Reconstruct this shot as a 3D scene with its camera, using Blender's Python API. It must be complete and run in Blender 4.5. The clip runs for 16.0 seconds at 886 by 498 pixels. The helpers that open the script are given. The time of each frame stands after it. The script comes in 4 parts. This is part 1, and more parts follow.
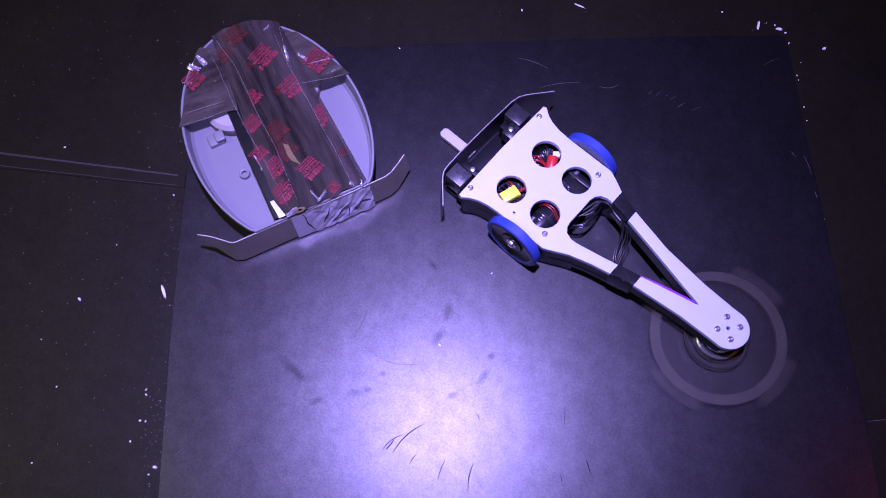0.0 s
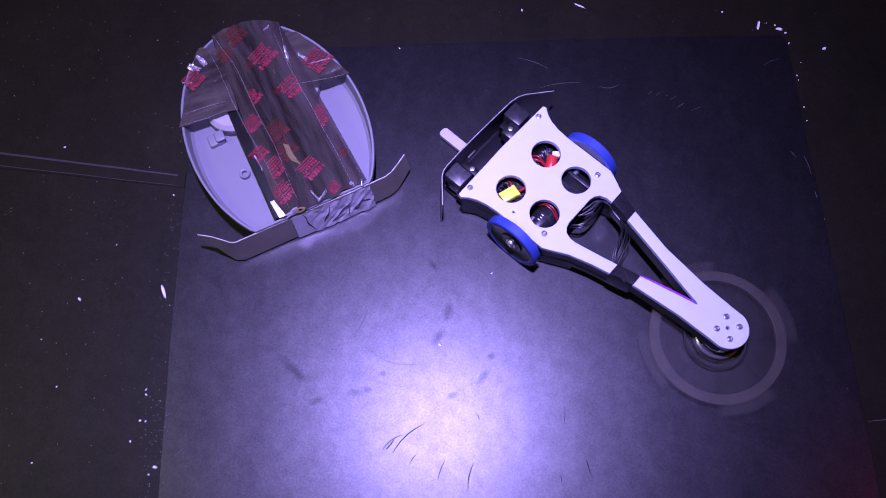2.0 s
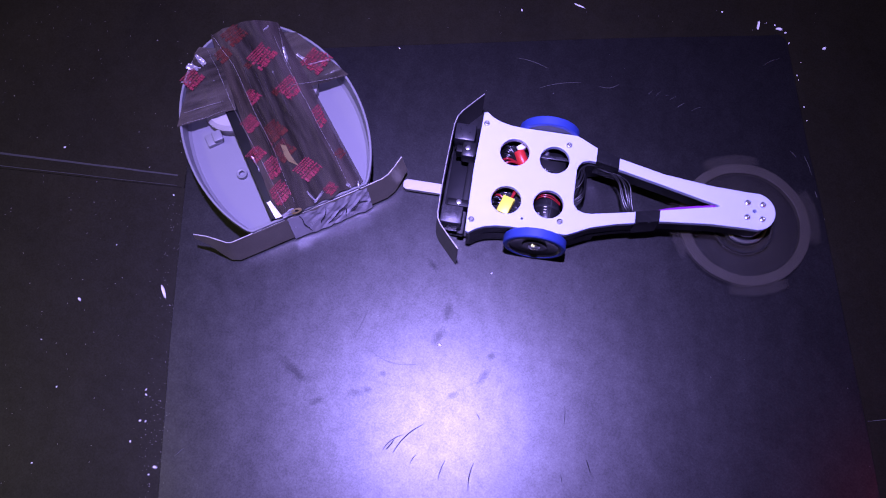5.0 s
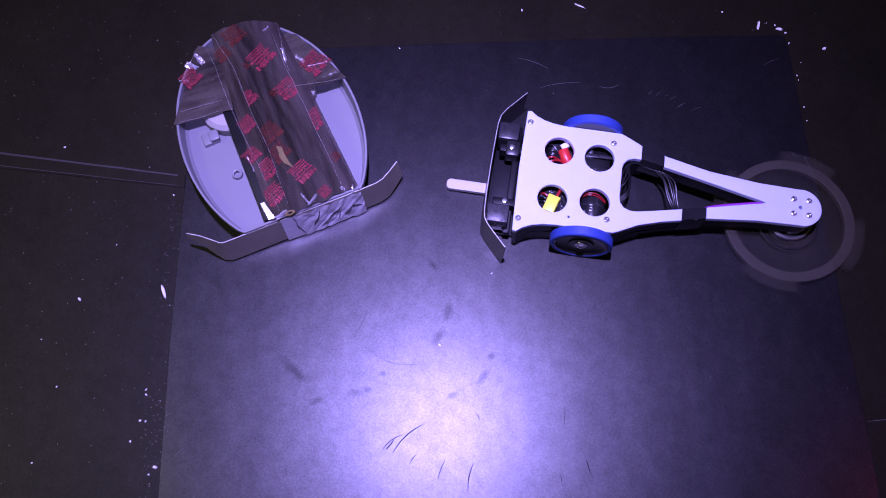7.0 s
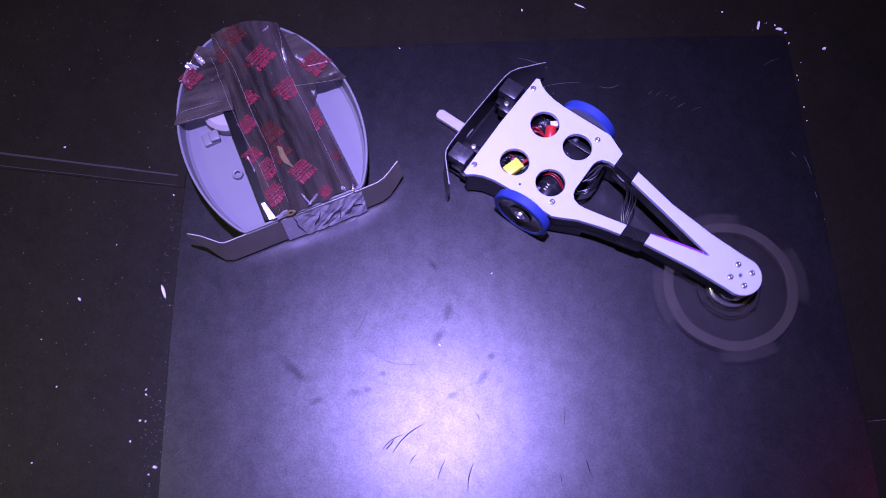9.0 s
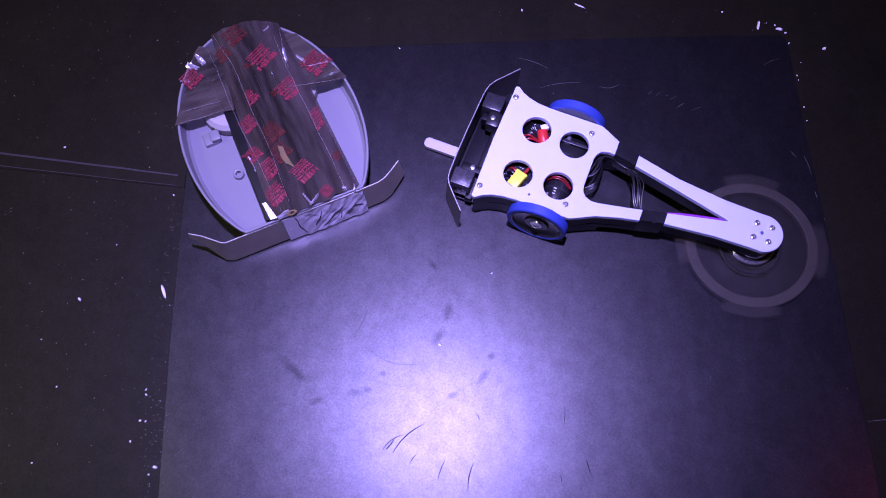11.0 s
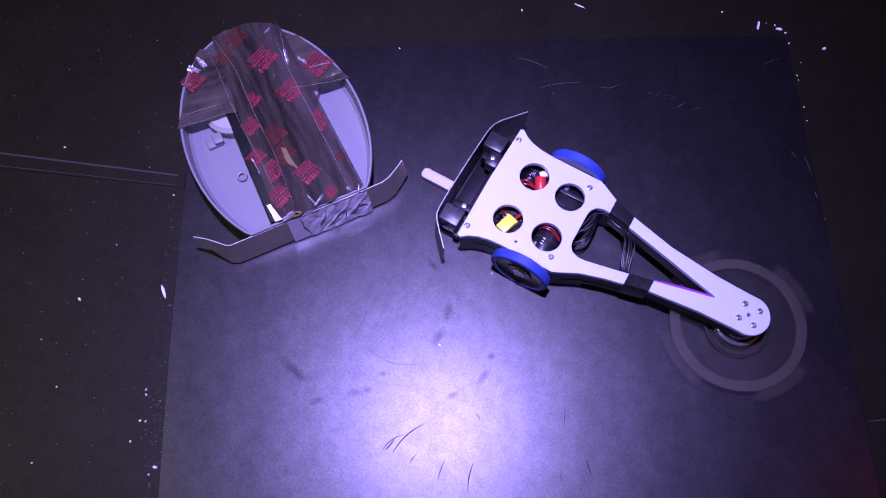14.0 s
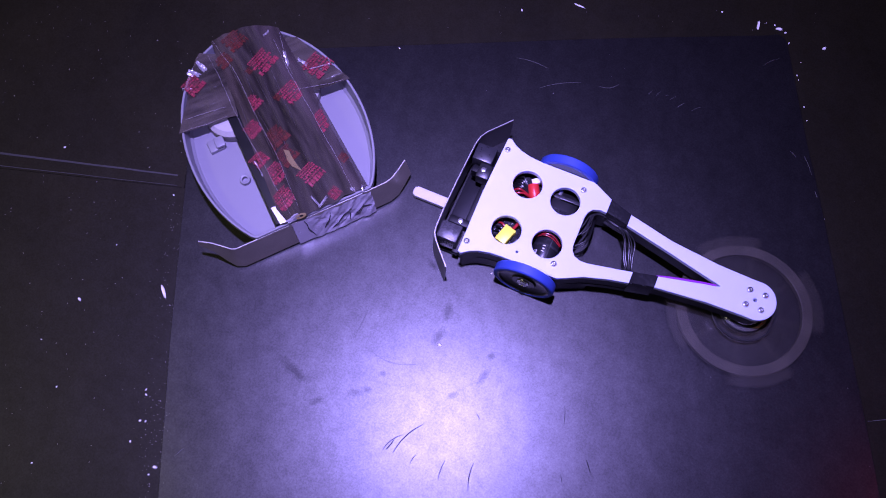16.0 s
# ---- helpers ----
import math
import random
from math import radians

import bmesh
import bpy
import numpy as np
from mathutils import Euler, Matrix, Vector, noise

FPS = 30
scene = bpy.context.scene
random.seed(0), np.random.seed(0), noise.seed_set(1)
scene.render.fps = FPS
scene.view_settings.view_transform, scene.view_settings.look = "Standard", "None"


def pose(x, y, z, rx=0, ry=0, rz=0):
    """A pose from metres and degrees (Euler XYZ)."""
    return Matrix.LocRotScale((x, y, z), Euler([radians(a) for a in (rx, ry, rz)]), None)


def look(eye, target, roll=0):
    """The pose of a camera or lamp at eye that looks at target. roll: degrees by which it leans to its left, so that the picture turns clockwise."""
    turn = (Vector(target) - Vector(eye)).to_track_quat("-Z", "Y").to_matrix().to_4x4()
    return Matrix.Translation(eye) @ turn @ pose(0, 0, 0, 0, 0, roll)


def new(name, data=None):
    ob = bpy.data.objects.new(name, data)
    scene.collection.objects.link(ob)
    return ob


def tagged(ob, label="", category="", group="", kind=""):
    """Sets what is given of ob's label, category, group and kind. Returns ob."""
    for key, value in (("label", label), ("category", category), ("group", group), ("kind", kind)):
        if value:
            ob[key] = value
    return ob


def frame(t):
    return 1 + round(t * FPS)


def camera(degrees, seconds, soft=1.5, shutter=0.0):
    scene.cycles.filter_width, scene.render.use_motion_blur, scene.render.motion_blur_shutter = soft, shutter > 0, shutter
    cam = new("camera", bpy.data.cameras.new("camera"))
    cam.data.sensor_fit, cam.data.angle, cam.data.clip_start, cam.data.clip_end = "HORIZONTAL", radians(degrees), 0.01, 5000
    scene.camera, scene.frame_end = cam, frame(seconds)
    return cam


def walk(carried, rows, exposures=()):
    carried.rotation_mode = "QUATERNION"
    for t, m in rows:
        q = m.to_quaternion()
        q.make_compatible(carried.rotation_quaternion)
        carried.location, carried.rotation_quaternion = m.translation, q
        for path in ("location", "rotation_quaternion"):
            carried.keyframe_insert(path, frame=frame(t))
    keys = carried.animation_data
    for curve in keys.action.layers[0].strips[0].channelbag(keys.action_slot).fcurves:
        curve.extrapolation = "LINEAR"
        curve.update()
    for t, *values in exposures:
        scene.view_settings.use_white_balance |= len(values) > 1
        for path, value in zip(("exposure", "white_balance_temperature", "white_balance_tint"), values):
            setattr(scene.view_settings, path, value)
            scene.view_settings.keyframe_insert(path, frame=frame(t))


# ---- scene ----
# ---------------------------------------------------------------- camera
cam = camera(56.5, 16.0, soft=1.05, shutter=0.5)
TILT = 19.35
EYE = (0.0, 0.0, 0.796)
VIEW = look(EYE, (0.0, math.sin(radians(TILT)), 0.796 - math.cos(radians(TILT))), -0.75)
walk(cam, [(0.0, VIEW), (16.0, VIEW)])

# ---------------------------------------------------------------- light
world = bpy.data.worlds.new("world")
scene.world = world
world.use_nodes = True
world.node_tree.nodes["Background"].inputs[0].default_value = (1.0, 0.86, 0.72, 1)
world.node_tree.nodes["Background"].inputs[1].default_value = 0.024


def area_lamp(name, eye, target, size, watts, colour, beam=180):
    data = bpy.data.lights.new(name, "AREA")
    data.shape, data.size, data.energy, data.color = "DISK", size, watts, colour
    data.spread = radians(beam)
    ob = new(name, data)
    ob.matrix_basis = look(eye, target)
    return ob


area_lamp("flood_lamp", (-0.012, 0.248, 1.30), (-0.08, 0.36, 0), 0.06, 9.75, (0.388, 0.303, 1.0), 75)
# unseen warm fill, added to brighten the floor on the left
area_lamp("warm_fill_lamp", (-1.60, 0.10, 2.0), (-0.55, 0.10, 0), 0.25, 9.0, (1.0, 0.92, 0.60))
# unseen fill aimed upwards, added for ambient bounce off the ceiling
area_lamp("bounce_fill_lamp", (-1.7, 1.5, 1.9), (-1.4, 1.2, 2.6), 0.3, 8, (1.0, 0.86, 0.66))
area_lamp("red_indicator_lamp", (0.72, 0.02, 0.55), (0.3, 0.1, 0), 0.12, 0.080, (1.0, 0.04, 0.05))
scene.view_settings.exposure = 0.0


# ---------------------------------------------------------------- materials
def nodes_of(name):
    m = bpy.data.materials.new(name)
    m.use_nodes = True
    nt = m.node_tree
    return m, nt, nt.nodes["Principled BSDF"]


def node(nt, kind, **values):
    n = nt.nodes.new(kind)
    for key, value in values.items():
        n.inputs[key].default_value = value
    return n


def material(name, colour, rough=0.5, metal=0.0, vary=0.15, scale=60.0, bump=0.15, fine=900.0, spec=0.5, coat=0.0,
             rough_vary=0.12, bump_dist=0.0006, sss=0.0):
    """A plain worn surface: colour and gloss vary at two scales, with fine relief."""
    m, nt, p = nodes_of(name)
    co = nt.nodes.new("ShaderNodeTexCoord")
    big = node(nt, "ShaderNodeTexNoise", Scale=scale, Detail=5.0, Roughness=0.6)
    small = node(nt, "ShaderNodeTexNoise", Scale=fine, Detail=3.0)
    for n in (big, small):
        nt.links.new(co.outputs["Object"], n.inputs["Vector"])
    mix = nt.nodes.new("ShaderNodeMix")
    mix.data_type = "RGBA"
    mix.inputs["A"].default_value = (*[max(c * (1 - vary), 0) for c in colour], 1)
    mix.inputs["B"].default_value = (*[min(c * (1 + vary), 1) for c in colour], 1)
    ad = nt.nodes.new("ShaderNodeMath")
    ad.operation = "MULTIPLY_ADD"
    ad.inputs[1].default_value = 0.35
    nt.links.new(small.outputs["Fac"], ad.inputs[0])
    sub = nt.nodes.new("ShaderNodeMath")
    sub.operation = "MULTIPLY"
    sub.inputs[1].default_value = 0.65
    nt.links.new(big.outputs["Fac"], sub.inputs[0])
    nt.links.new(sub.outputs[0], ad.inputs[2])
    nt.links.new(ad.outputs[0], mix.inputs["Factor"])
    nt.links.new(mix.outputs["Result"], p.inputs["Base Color"])
    mr = node(nt, "ShaderNodeMapRange")
    mr.inputs["To Min"].default_value = max(rough - rough_vary, 0.03)
    mr.inputs["To Max"].default_value = min(rough + rough_vary, 1)
    nt.links.new(big.outputs["Fac"], mr.inputs["Value"])
    nt.links.new(mr.outputs[0], p.inputs["Roughness"])
    bp = node(nt, "ShaderNodeBump", Strength=bump, Distance=bump_dist)
    nt.links.new(small.outputs["Fac"], bp.inputs["Height"])
    nt.links.new(bp.outputs[0], p.inputs["Normal"])
    p.inputs["Metallic"].default_value = metal
    p.inputs["Specular IOR Level"].default_value = spec
    p.inputs["Coat Weight"].default_value = coat
    if sss:
        p.inputs["Subsurface Weight"].default_value = sss
        p.inputs["Subsurface Radius"].default_value = (0.004, 0.004, 0.004)
        p.inputs["Subsurface Scale"].default_value = 1.0
    return m


SMUDGES = [(-0.0055, 0.1880, 0.0085, 0.0035, 58), (0.037, 0.147, 0.0080, 0.0032, 55), (-0.147, 0.157, 0.014, 0.0045, -42),
           (0.007, 0.130, 0.0050, 0.0028, 20), (-0.086, 0.134, 0.0060, 0.0035, 0), (0.004, 0.213, 0.0090, 0.0042, 78),
           (-0.060, 0.152, 0.0040, 0.0028, 10), (-0.010, 0.262, 0.0060, 0.0030, -50), (-0.1236, 0.1263, 0.0055, 0.0030, 25),
           (-0.0749, 0.1365, 0.0045, 0.0030, -20), (0.0462, 0.1681, 0.0040, 0.0028, 40)]


def floor_material(name, colour, rough, spec, smudged, grain, speck):
    """Black sheet with a fine pebbled grain, cloudy wear, dull smudges and pale specks of dust."""
    m, nt, p = nodes_of(name)
    co = nt.nodes.new("ShaderNodeTexCoord")
    cloud = node(nt, "ShaderNodeTexNoise", Scale=9.0, Detail=7.0, Roughness=0.62)
    fine = node(nt, "ShaderNodeTexNoise", Scale=560.0, Detail=3.0, Roughness=0.6)
    dust = node(nt, "ShaderNodeTexVoronoi", Scale=260.0)
    streak = node(nt, "ShaderNodeTexNoise", Scale=30.0, Detail=6.0, Roughness=0.7)
    mp = nt.nodes.new("ShaderNodeMapping")
    mp.inputs["Scale"].default_value = (1.0, 0.35, 1.0)
    mp.inputs["Rotation"].default_value = (0, 0, 0.7)
    nt.links.new(co.outputs["Object"], mp.inputs["Vector"])
    nt.links.new(mp.outputs[0], streak.inputs["Vector"])
    rot = nt.nodes.new("ShaderNodeMapping")
    rot.inputs["Rotation"].default_value = (0.5, 0.35, 0.62)
    nt.links.new(co.outputs["Object"], rot.inputs["Vector"])
    for n in (cloud, fine):
        nt.links.new(rot.outputs[0], n.inputs["Vector"])
    nt.links.new(co.outputs["Object"], dust.inputs["Vector"])

    def math_node(op, a, b=None, c=None):
        n = nt.nodes.new("ShaderNodeMath")
        n.operation = op
        for k, v in enumerate((a, b, c)):
            if v is None:
                continue
            if isinstance(v, (int, float)):
                n.inputs[k].default_value = v
            else:
                nt.links.new(v, n.inputs[k])
        return n.outputs[0]

    total = None
    for x, y, a, b, deg in (SMUDGES if smudged else ()):
        mm = nt.nodes.new("ShaderNodeMapping")
        mm.vector_type = "TEXTURE"
        mm.inputs["Location"].default_value = (x, y, 0)
        mm.inputs["Rotation"].default_value = (0, 0, radians(deg))
        mm.inputs["Scale"].default_value = (a * 1.3, b * 1.25, 1)
        ln = nt.nodes.new("ShaderNodeVectorMath")
        ln.operation = "LENGTH"
        nt.links.new(co.outputs["Object"], mm.inputs["Vector"])
        nt.links.new(mm.outputs[0], ln.inputs[0])
        d = math_node("MULTIPLY_ADD", fine.outputs["Fac"], 0.5, math_node("MULTIPLY_ADD", streak.outputs["Fac"], 0.9, ln.outputs["Value"]))
        s = node(nt, "ShaderNodeMapRange")
        s.inputs["From Min"].default_value, s.inputs["From Max"].default_value = 1.0, 1.9
        s.inputs["To Min"].default_value, s.inputs["To Max"].default_value = 1.0, 0.0
        nt.links.new(d, s.inputs["Value"])
        total = s.outputs[0] if total is None else math_node("MAXIMUM", total, s.outputs[0])

    tone = node(nt, "ShaderNodeMapRange")
    tone.inputs["From Min"].default_value, tone.inputs["From Max"].default_value = 0.3, 0.7
    tone.inputs["To Min"].default_value, tone.inputs["To Max"].default_value = 0.75, 1.3
    nt.links.new(cloud.outputs["Fac"], tone.inputs["Value"])
    grainv = node(nt, "ShaderNodeMapRange")
    grainv.inputs["From Min"].default_value, grainv.inputs["From Max"].default_value = 0.3, 0.7
    grainv.inputs["To Min"].default_value, grainv.inputs["To Max"].default_value = 0.85, 1.15
    nt.links.new(fine.outputs["Fac"], grainv.inputs["Value"])
    both = math_node("MULTIPLY", tone.outputs[0], grainv.outputs[0])
    vm = nt.nodes.new("ShaderNodeVectorMath")
    vm.operation = "SCALE"
    vm.inputs[0].default_value = colour
    nt.links.new(both, vm.inputs["Scale"])
    mix = nt.nodes.new("ShaderNodeMix")
    mix.data_type = "RGBA"
    mix.inputs["B"].default_value = (0.35, 0.34, 0.33, 1)
    nt.links.new(vm.outputs[0], mix.inputs["A"])
    near = math_node("LESS_THAN", dust.outputs["Distance"], 0.13)
    rare = math_node("GREATER_THAN", cloud.outputs["Fac"], 0.56)
    pick = nt.nodes.new("ShaderNodeSeparateColor")
    nt.links.new(dust.outputs["Color"], pick.inputs[0])
    few = math_node("GREATER_THAN", pick.outputs[0], 1.0 - speck)
    dots = math_node("MULTIPLY", math_node("MULTIPLY", near, few), math_node("MULTIPLY", rare, 0.6))
    nt.links.new(dots, mix.inputs["Factor"])
    nt.links.new(mix.outputs["Result"], p.inputs["Base Color"])
    rr = node(nt, "ShaderNodeMapRange")
    rr.inputs["From Min"].default_value, rr.inputs["From Max"].default_value = 0.3, 0.7
    rr.inputs["To Min"].default_value, rr.inputs["To Max"].default_value = rough - 0.015, rough + 0.015
    nt.links.new(streak.outputs["Fac"], rr.inputs["Value"])
    rough_out = rr.outputs[0]
    mott = node(nt, "ShaderNodeTexNoise", Scale=70.0, Detail=6.0, Roughness=0.7)
    nt.links.new(rot.outputs[0], mott.inputs["Vector"])
    mv = node(nt, "ShaderNodeMapRange")
    mv.inputs["From Min"].default_value, mv.inputs["From Max"].default_value = 0.3, 0.7
    mv.inputs["To Min"].default_value, mv.inputs["To Max"].default_value = 0.84, 1.16
    nt.links.new(mott.outputs["Fac"], mv.inputs["Value"])
    tv = node(nt, "ShaderNodeMapRange")
    tv.inputs["From Min"].default_value, tv.inputs["From Max"].default_value = 0.3, 0.7
    tv.inputs["To Min"].default_value, tv.inputs["To Max"].default_value = 0.92, 1.08
    nt.links.new(streak.outputs["Fac"], tv.inputs["Value"])
    spec_out = math_node("MULTIPLY", math_node("MULTIPLY", grainv.outputs[0], spec), math_node("MULTIPLY", mv.outputs[0], tv.outputs[0]))
    if total is not None:
        spec_out = math_node("MULTIPLY", spec_out, math_node("MULTIPLY_ADD", total, -0.40, 1.0))
    nt.links.new(rough_out, p.inputs["Roughness"])
    nt.links.new(spec_out, p.inputs["Specular IOR Level"])
    bp = node(nt, "ShaderNodeBump", Strength=grain, Distance=0.0005)
    nt.links.new(fine.outputs["Fac"], bp.inputs["Height"])
    nt.links.new(bp.outputs[0], p.inputs["Normal"])
    return m


def film_material(name, colour, clear, stretch):
    """Clear packing tape, tinted, glossy and creased along its length, through which things below still show."""
    m = material(name, colour, 0.18, 0.0, 0.55, 30.0, 0.6, 110.0, 0.55, bump_dist=0.0030)
    nt = m.node_tree
    tone = nt.nodes["Mix"]
    streaks = node(nt, "ShaderNodeMapRange")
    streaks.inputs["From Min"].default_value, streaks.inputs["From Max"].default_value = 0.38, 0.62
    nt.links.new(tone.inputs["Factor"].links[0].from_socket, streaks.inputs["Value"])
    nt.links.new(streaks.outputs[0], tone.inputs["Factor"])
    mp = nt.nodes.new("ShaderNodeMapping")
    mp.inputs["Scale"].default_value = stretch
    co = nt.nodes["Texture Coordinate"]
    nt.links.new(co.outputs["Object"], mp.inputs["Vector"])
    for n in nt.nodes:
        if n.type == "TEX_NOISE":
            nt.links.new(mp.outputs[0], n.inputs["Vector"])
    nt.nodes["Principled BSDF"].inputs["Alpha"].default_value = 1 - clear
    return m


MAT_FLOOR = floor_material("black_mat", (0.0028, 0.0026, 0.0031), 0.355, 0.68, True, 0.06, 0.012)
BASE_FLOOR = floor_material("painted_floor", (0.0078, 0.0068, 0.0024), 0.50, 0.21, False, 0.09, 0.05)
WALL = material("grey_wall_paint", (0.18, 0.17, 0.16), 0.8, scale=4)
HDPE = material("white_plastic", (0.615, 0.665, 0.93), 0.42, vary=0.04, scale=35, bump=0.12, fine=700, sss=0.3)
BLACK = material("black_plastic", (0.0065, 0.0065, 0.0075), 0.45, vary=0.3, spec=0.25)
RUBBER = material("blue_rubber", (0.030, 0.058, 0.34), 0.55, vary=0.12, fine=1400, bump=0.2)
HUB = material("black_hub_plastic", (0.014, 0.014, 0.016), 0.32, vary=0.3)
STEEL = material("dark_steel", (0.15, 0.145, 0.145), 0.36, 0.8, vary=0.3, scale=40, bump=0.1)
# pale and only half metallic: the shine of thin edges as colour
EDGE = material("pale_steel_shine", (0.56, 0.55, 0.55), 0.36, 0.5, vary=0.9, scale=170)
SCREW = material("polished_screw", (0.70, 0.70, 0.71), 0.24, 0.88, vary=0.15)
BAR = material("satin_aluminium_bar", (0.50, 0.49, 0.50), 0.5, 0.35, vary=0.10, scale=150)
SATIN = material("satin_scratched_steel", (0.265, 0.245, 0.195), 0.42, 0.5, vary=0.5, scale=30, bump=0.08)
SEAM = material("dusty_seam_edge", (0.026, 0.026, 0.024), 0.6, vary=0.4, scale=80)
BLADE = material("spinner_steel", (0.120, 0.108, 0.082), 0.5, 0.2, vary=0.15)
TAPE_BLACK = material("black_tape", (0.013, 0.013, 0.015), 0.22, vary=0.2, fine=260, bump=0.25, bump_dist=0.0012)
WIRE = material("black_wire", (0.008, 0.008, 0.009), 0.34, vary=0.2, spec=0.5)
RED_WIRE = material("red_wire", (0.36, 0.015, 0.022), 0.35, vary=0.15)
RED_WRAP = material("red_shrink_wrap", (0.62, 0.03, 0.03), 0.35, vary=0.12)
YELLOW = material("yellow_connector", (0.95, 0.93, 0.09), 0.4, vary=0.06)
PURPLE = material("purple_wire", (0.30, 0.03, 0.45), 0.4, vary=0.1)
WHITE = material("white_print", (0.75, 0.75, 0.75), 0.5, vary=0.05)
GREY_BLOCK = material("grey_print_plastic", (0.026, 0.026, 0.030), 0.30, vary=0.4, scale=200, spec=0.45)
# lighter than the other block: a glossy reflection put into the colour
GREY_SHEEN = material("scuffed_plastic_sheen", (0.050, 0.049, 0.055), 0.27, vary=0.55, scale=260, bump=0.4)
CLING = material("crinkled_black_film", (0.028, 0.028, 0.031), 0.18, vary=0.3, scale=120, fine=260, bump=0.9, bump_dist=0.003)
TUB = material("grey_tub_plastic", (0.195, 0.195, 0.205), 0.45, vary=0.06, scale=18, fine=500, bump=0.1)
PALE = material("off_white_foam", (0.36, 0.345, 0.32), 0.7, vary=0.12)
FILM = film_material("tinted_packing_tape", (0.044, 0.037, 0.032), 0.34, (0.22, 1.6, 1.0))
FILM_LIGHT = film_material("tinted_packing_tape_double", (0.056, 0.045, 0.036), 0.30, (0.22, 1.6, 1.0))
FILM_EDGE = film_material("tinted_packing_tape_edge", (0.056, 0.044, 0.042), 0.36, (0.22, 1.6, 1.0))
FILM_SIDE = film_material("tinted_packing_tape_side", (0.066, 0.056, 0.046), 0.34, (1.4, 0.25, 1.0))
FOIL = material("crinkled_clear_tape", (0.62, 0.60, 0.64), 0.24, 0.45, vary=0.25, scale=60, fine=110, bump=0.03, bump_dist=0.002)
# the next two are pale and white to stand in for glints
CRUMPLE = material("pale_fold_glint", (0.52, 0.50, 0.53), 0.26, 0.5, vary=0.5, scale=130, fine=240, bump=0.5, bump_dist=0.002)
CRUMPLE.node_tree.nodes["Principled BSDF"].inputs["Alpha"].default_value = 0.72
FOLD_GLINT = material("white_fold_glint", (0.80, 0.79, 0.80), 0.16, 0.1, vary=0.2, scale=120, fine=240, bump=0.4, bump_dist=0.002)
OCHRE = material("ochre_rubber", (0.20, 0.145, 0.05), 0.5, vary=0.5, scale=110)
OCHRE.node_tree.nodes["Principled BSDF"].inputs["Alpha"].default_value = 0.68


def print_material(name, colour, least, most):
    """Worn ink on clear tape: patchy, so that the tape shows through it."""
    m = material(name, colour, 0.30, vary=0.4, scale=70)
    nt = m.node_tree
    worn = node(nt, "ShaderNodeTexNoise", Scale=330.0, Detail=4.0, Roughness=0.7)
    nt.links.new(nt.nodes["Texture Coordinate"].outputs["Object"], worn.inputs["Vector"])
    mr = node(nt, "ShaderNodeMapRange")
    mr.inputs["From Min"].default_value, mr.inputs["From Max"].default_value = 0.34, 0.66
    mr.inputs["To Min"].default_value, mr.inputs["To Max"].default_value = least, most
    nt.links.new(worn.outputs["Fac"], mr.inputs["Value"])
    nt.links.new(mr.outputs[0], nt.nodes["Principled BSDF"].inputs["Alpha"])
    return m


RED_PRINT = print_material("red_tape_print", (0.30, 0.038, 0.060), 0.30, 0.85)
DEEP_PRINT = print_material("red_print_under_tape", (0.130, 0.026, 0.020), 0.25, 0.75)
FILM_LINE = material("faint_tape_sheen", (0.075, 0.065, 0.07), 0.3, vary=0.4, scale=200)
CREASE = material("tape_edge_glint", (0.34, 0.32, 0.33), 0.25, 0.2, vary=0.6, scale=140)
BROWN = material("brown_board", (0.060, 0.036, 0.014), 0.5, vary=0.5, scale=130)
CHIP = material("white_plastic_chip", (0.82, 0.82, 0.82), 0.5, vary=0.06)
FIBRE_DARK = material("dark_fibre", (0.006, 0.006, 0.007), 0.6, vary=0.2)
FIBRE_PALE = material("pale_fibre", (0.09, 0.09, 0.09), 0.6, vary=0.2)


# ---------------------------------------------------------------- mesh helpers
def smooth(me, degrees=35):
    for f in me.polygons:
        f.use_smooth = True
    me.set_sharp_from_angle(angle=radians(degrees))


def link_mesh(name, me, mat, parent=None, label=""):
    me.materials.append(mat)
    ob = new(name, me)
    if parent is not None:
        ob.parent = parent
    return tagged(ob, label)


def part(name, bm, mat, parent=None, label="", rounded=True):
    me = bpy.data.meshes.new(name)
    bmesh.ops.recalc_face_normals(bm, faces=bm.faces)
    bm.to_mesh(me)
    bm.free()
    if rounded:
        smooth(me)
    return link_mesh(name, me, mat, parent, label)


def thing(name, label, category, group="", kind=""):
    return tagged(new(name), label, category, group, kind)


def box(lo, hi, bevel=0.0, m=None, bm=None):
    bm = bm or bmesh.new()
    c = [(a + b) / 2 for a, b in zip(lo, hi)]
    s = [b - a for a, b in zip(lo, hi)]
    mm = Matrix.Translation(c) @ Matrix.Diagonal((*s, 1))
    made = bmesh.ops.create_cube(bm, size=1, matrix=(m or Matrix()) @ mm)["verts"]
    if bevel:
        edges = list({e for v in made for e in v.link_edges})
        bmesh.ops.bevel(bm, geom=edges, offset=bevel, segments=2, affect="EDGES", profile=0.5)
    return bm


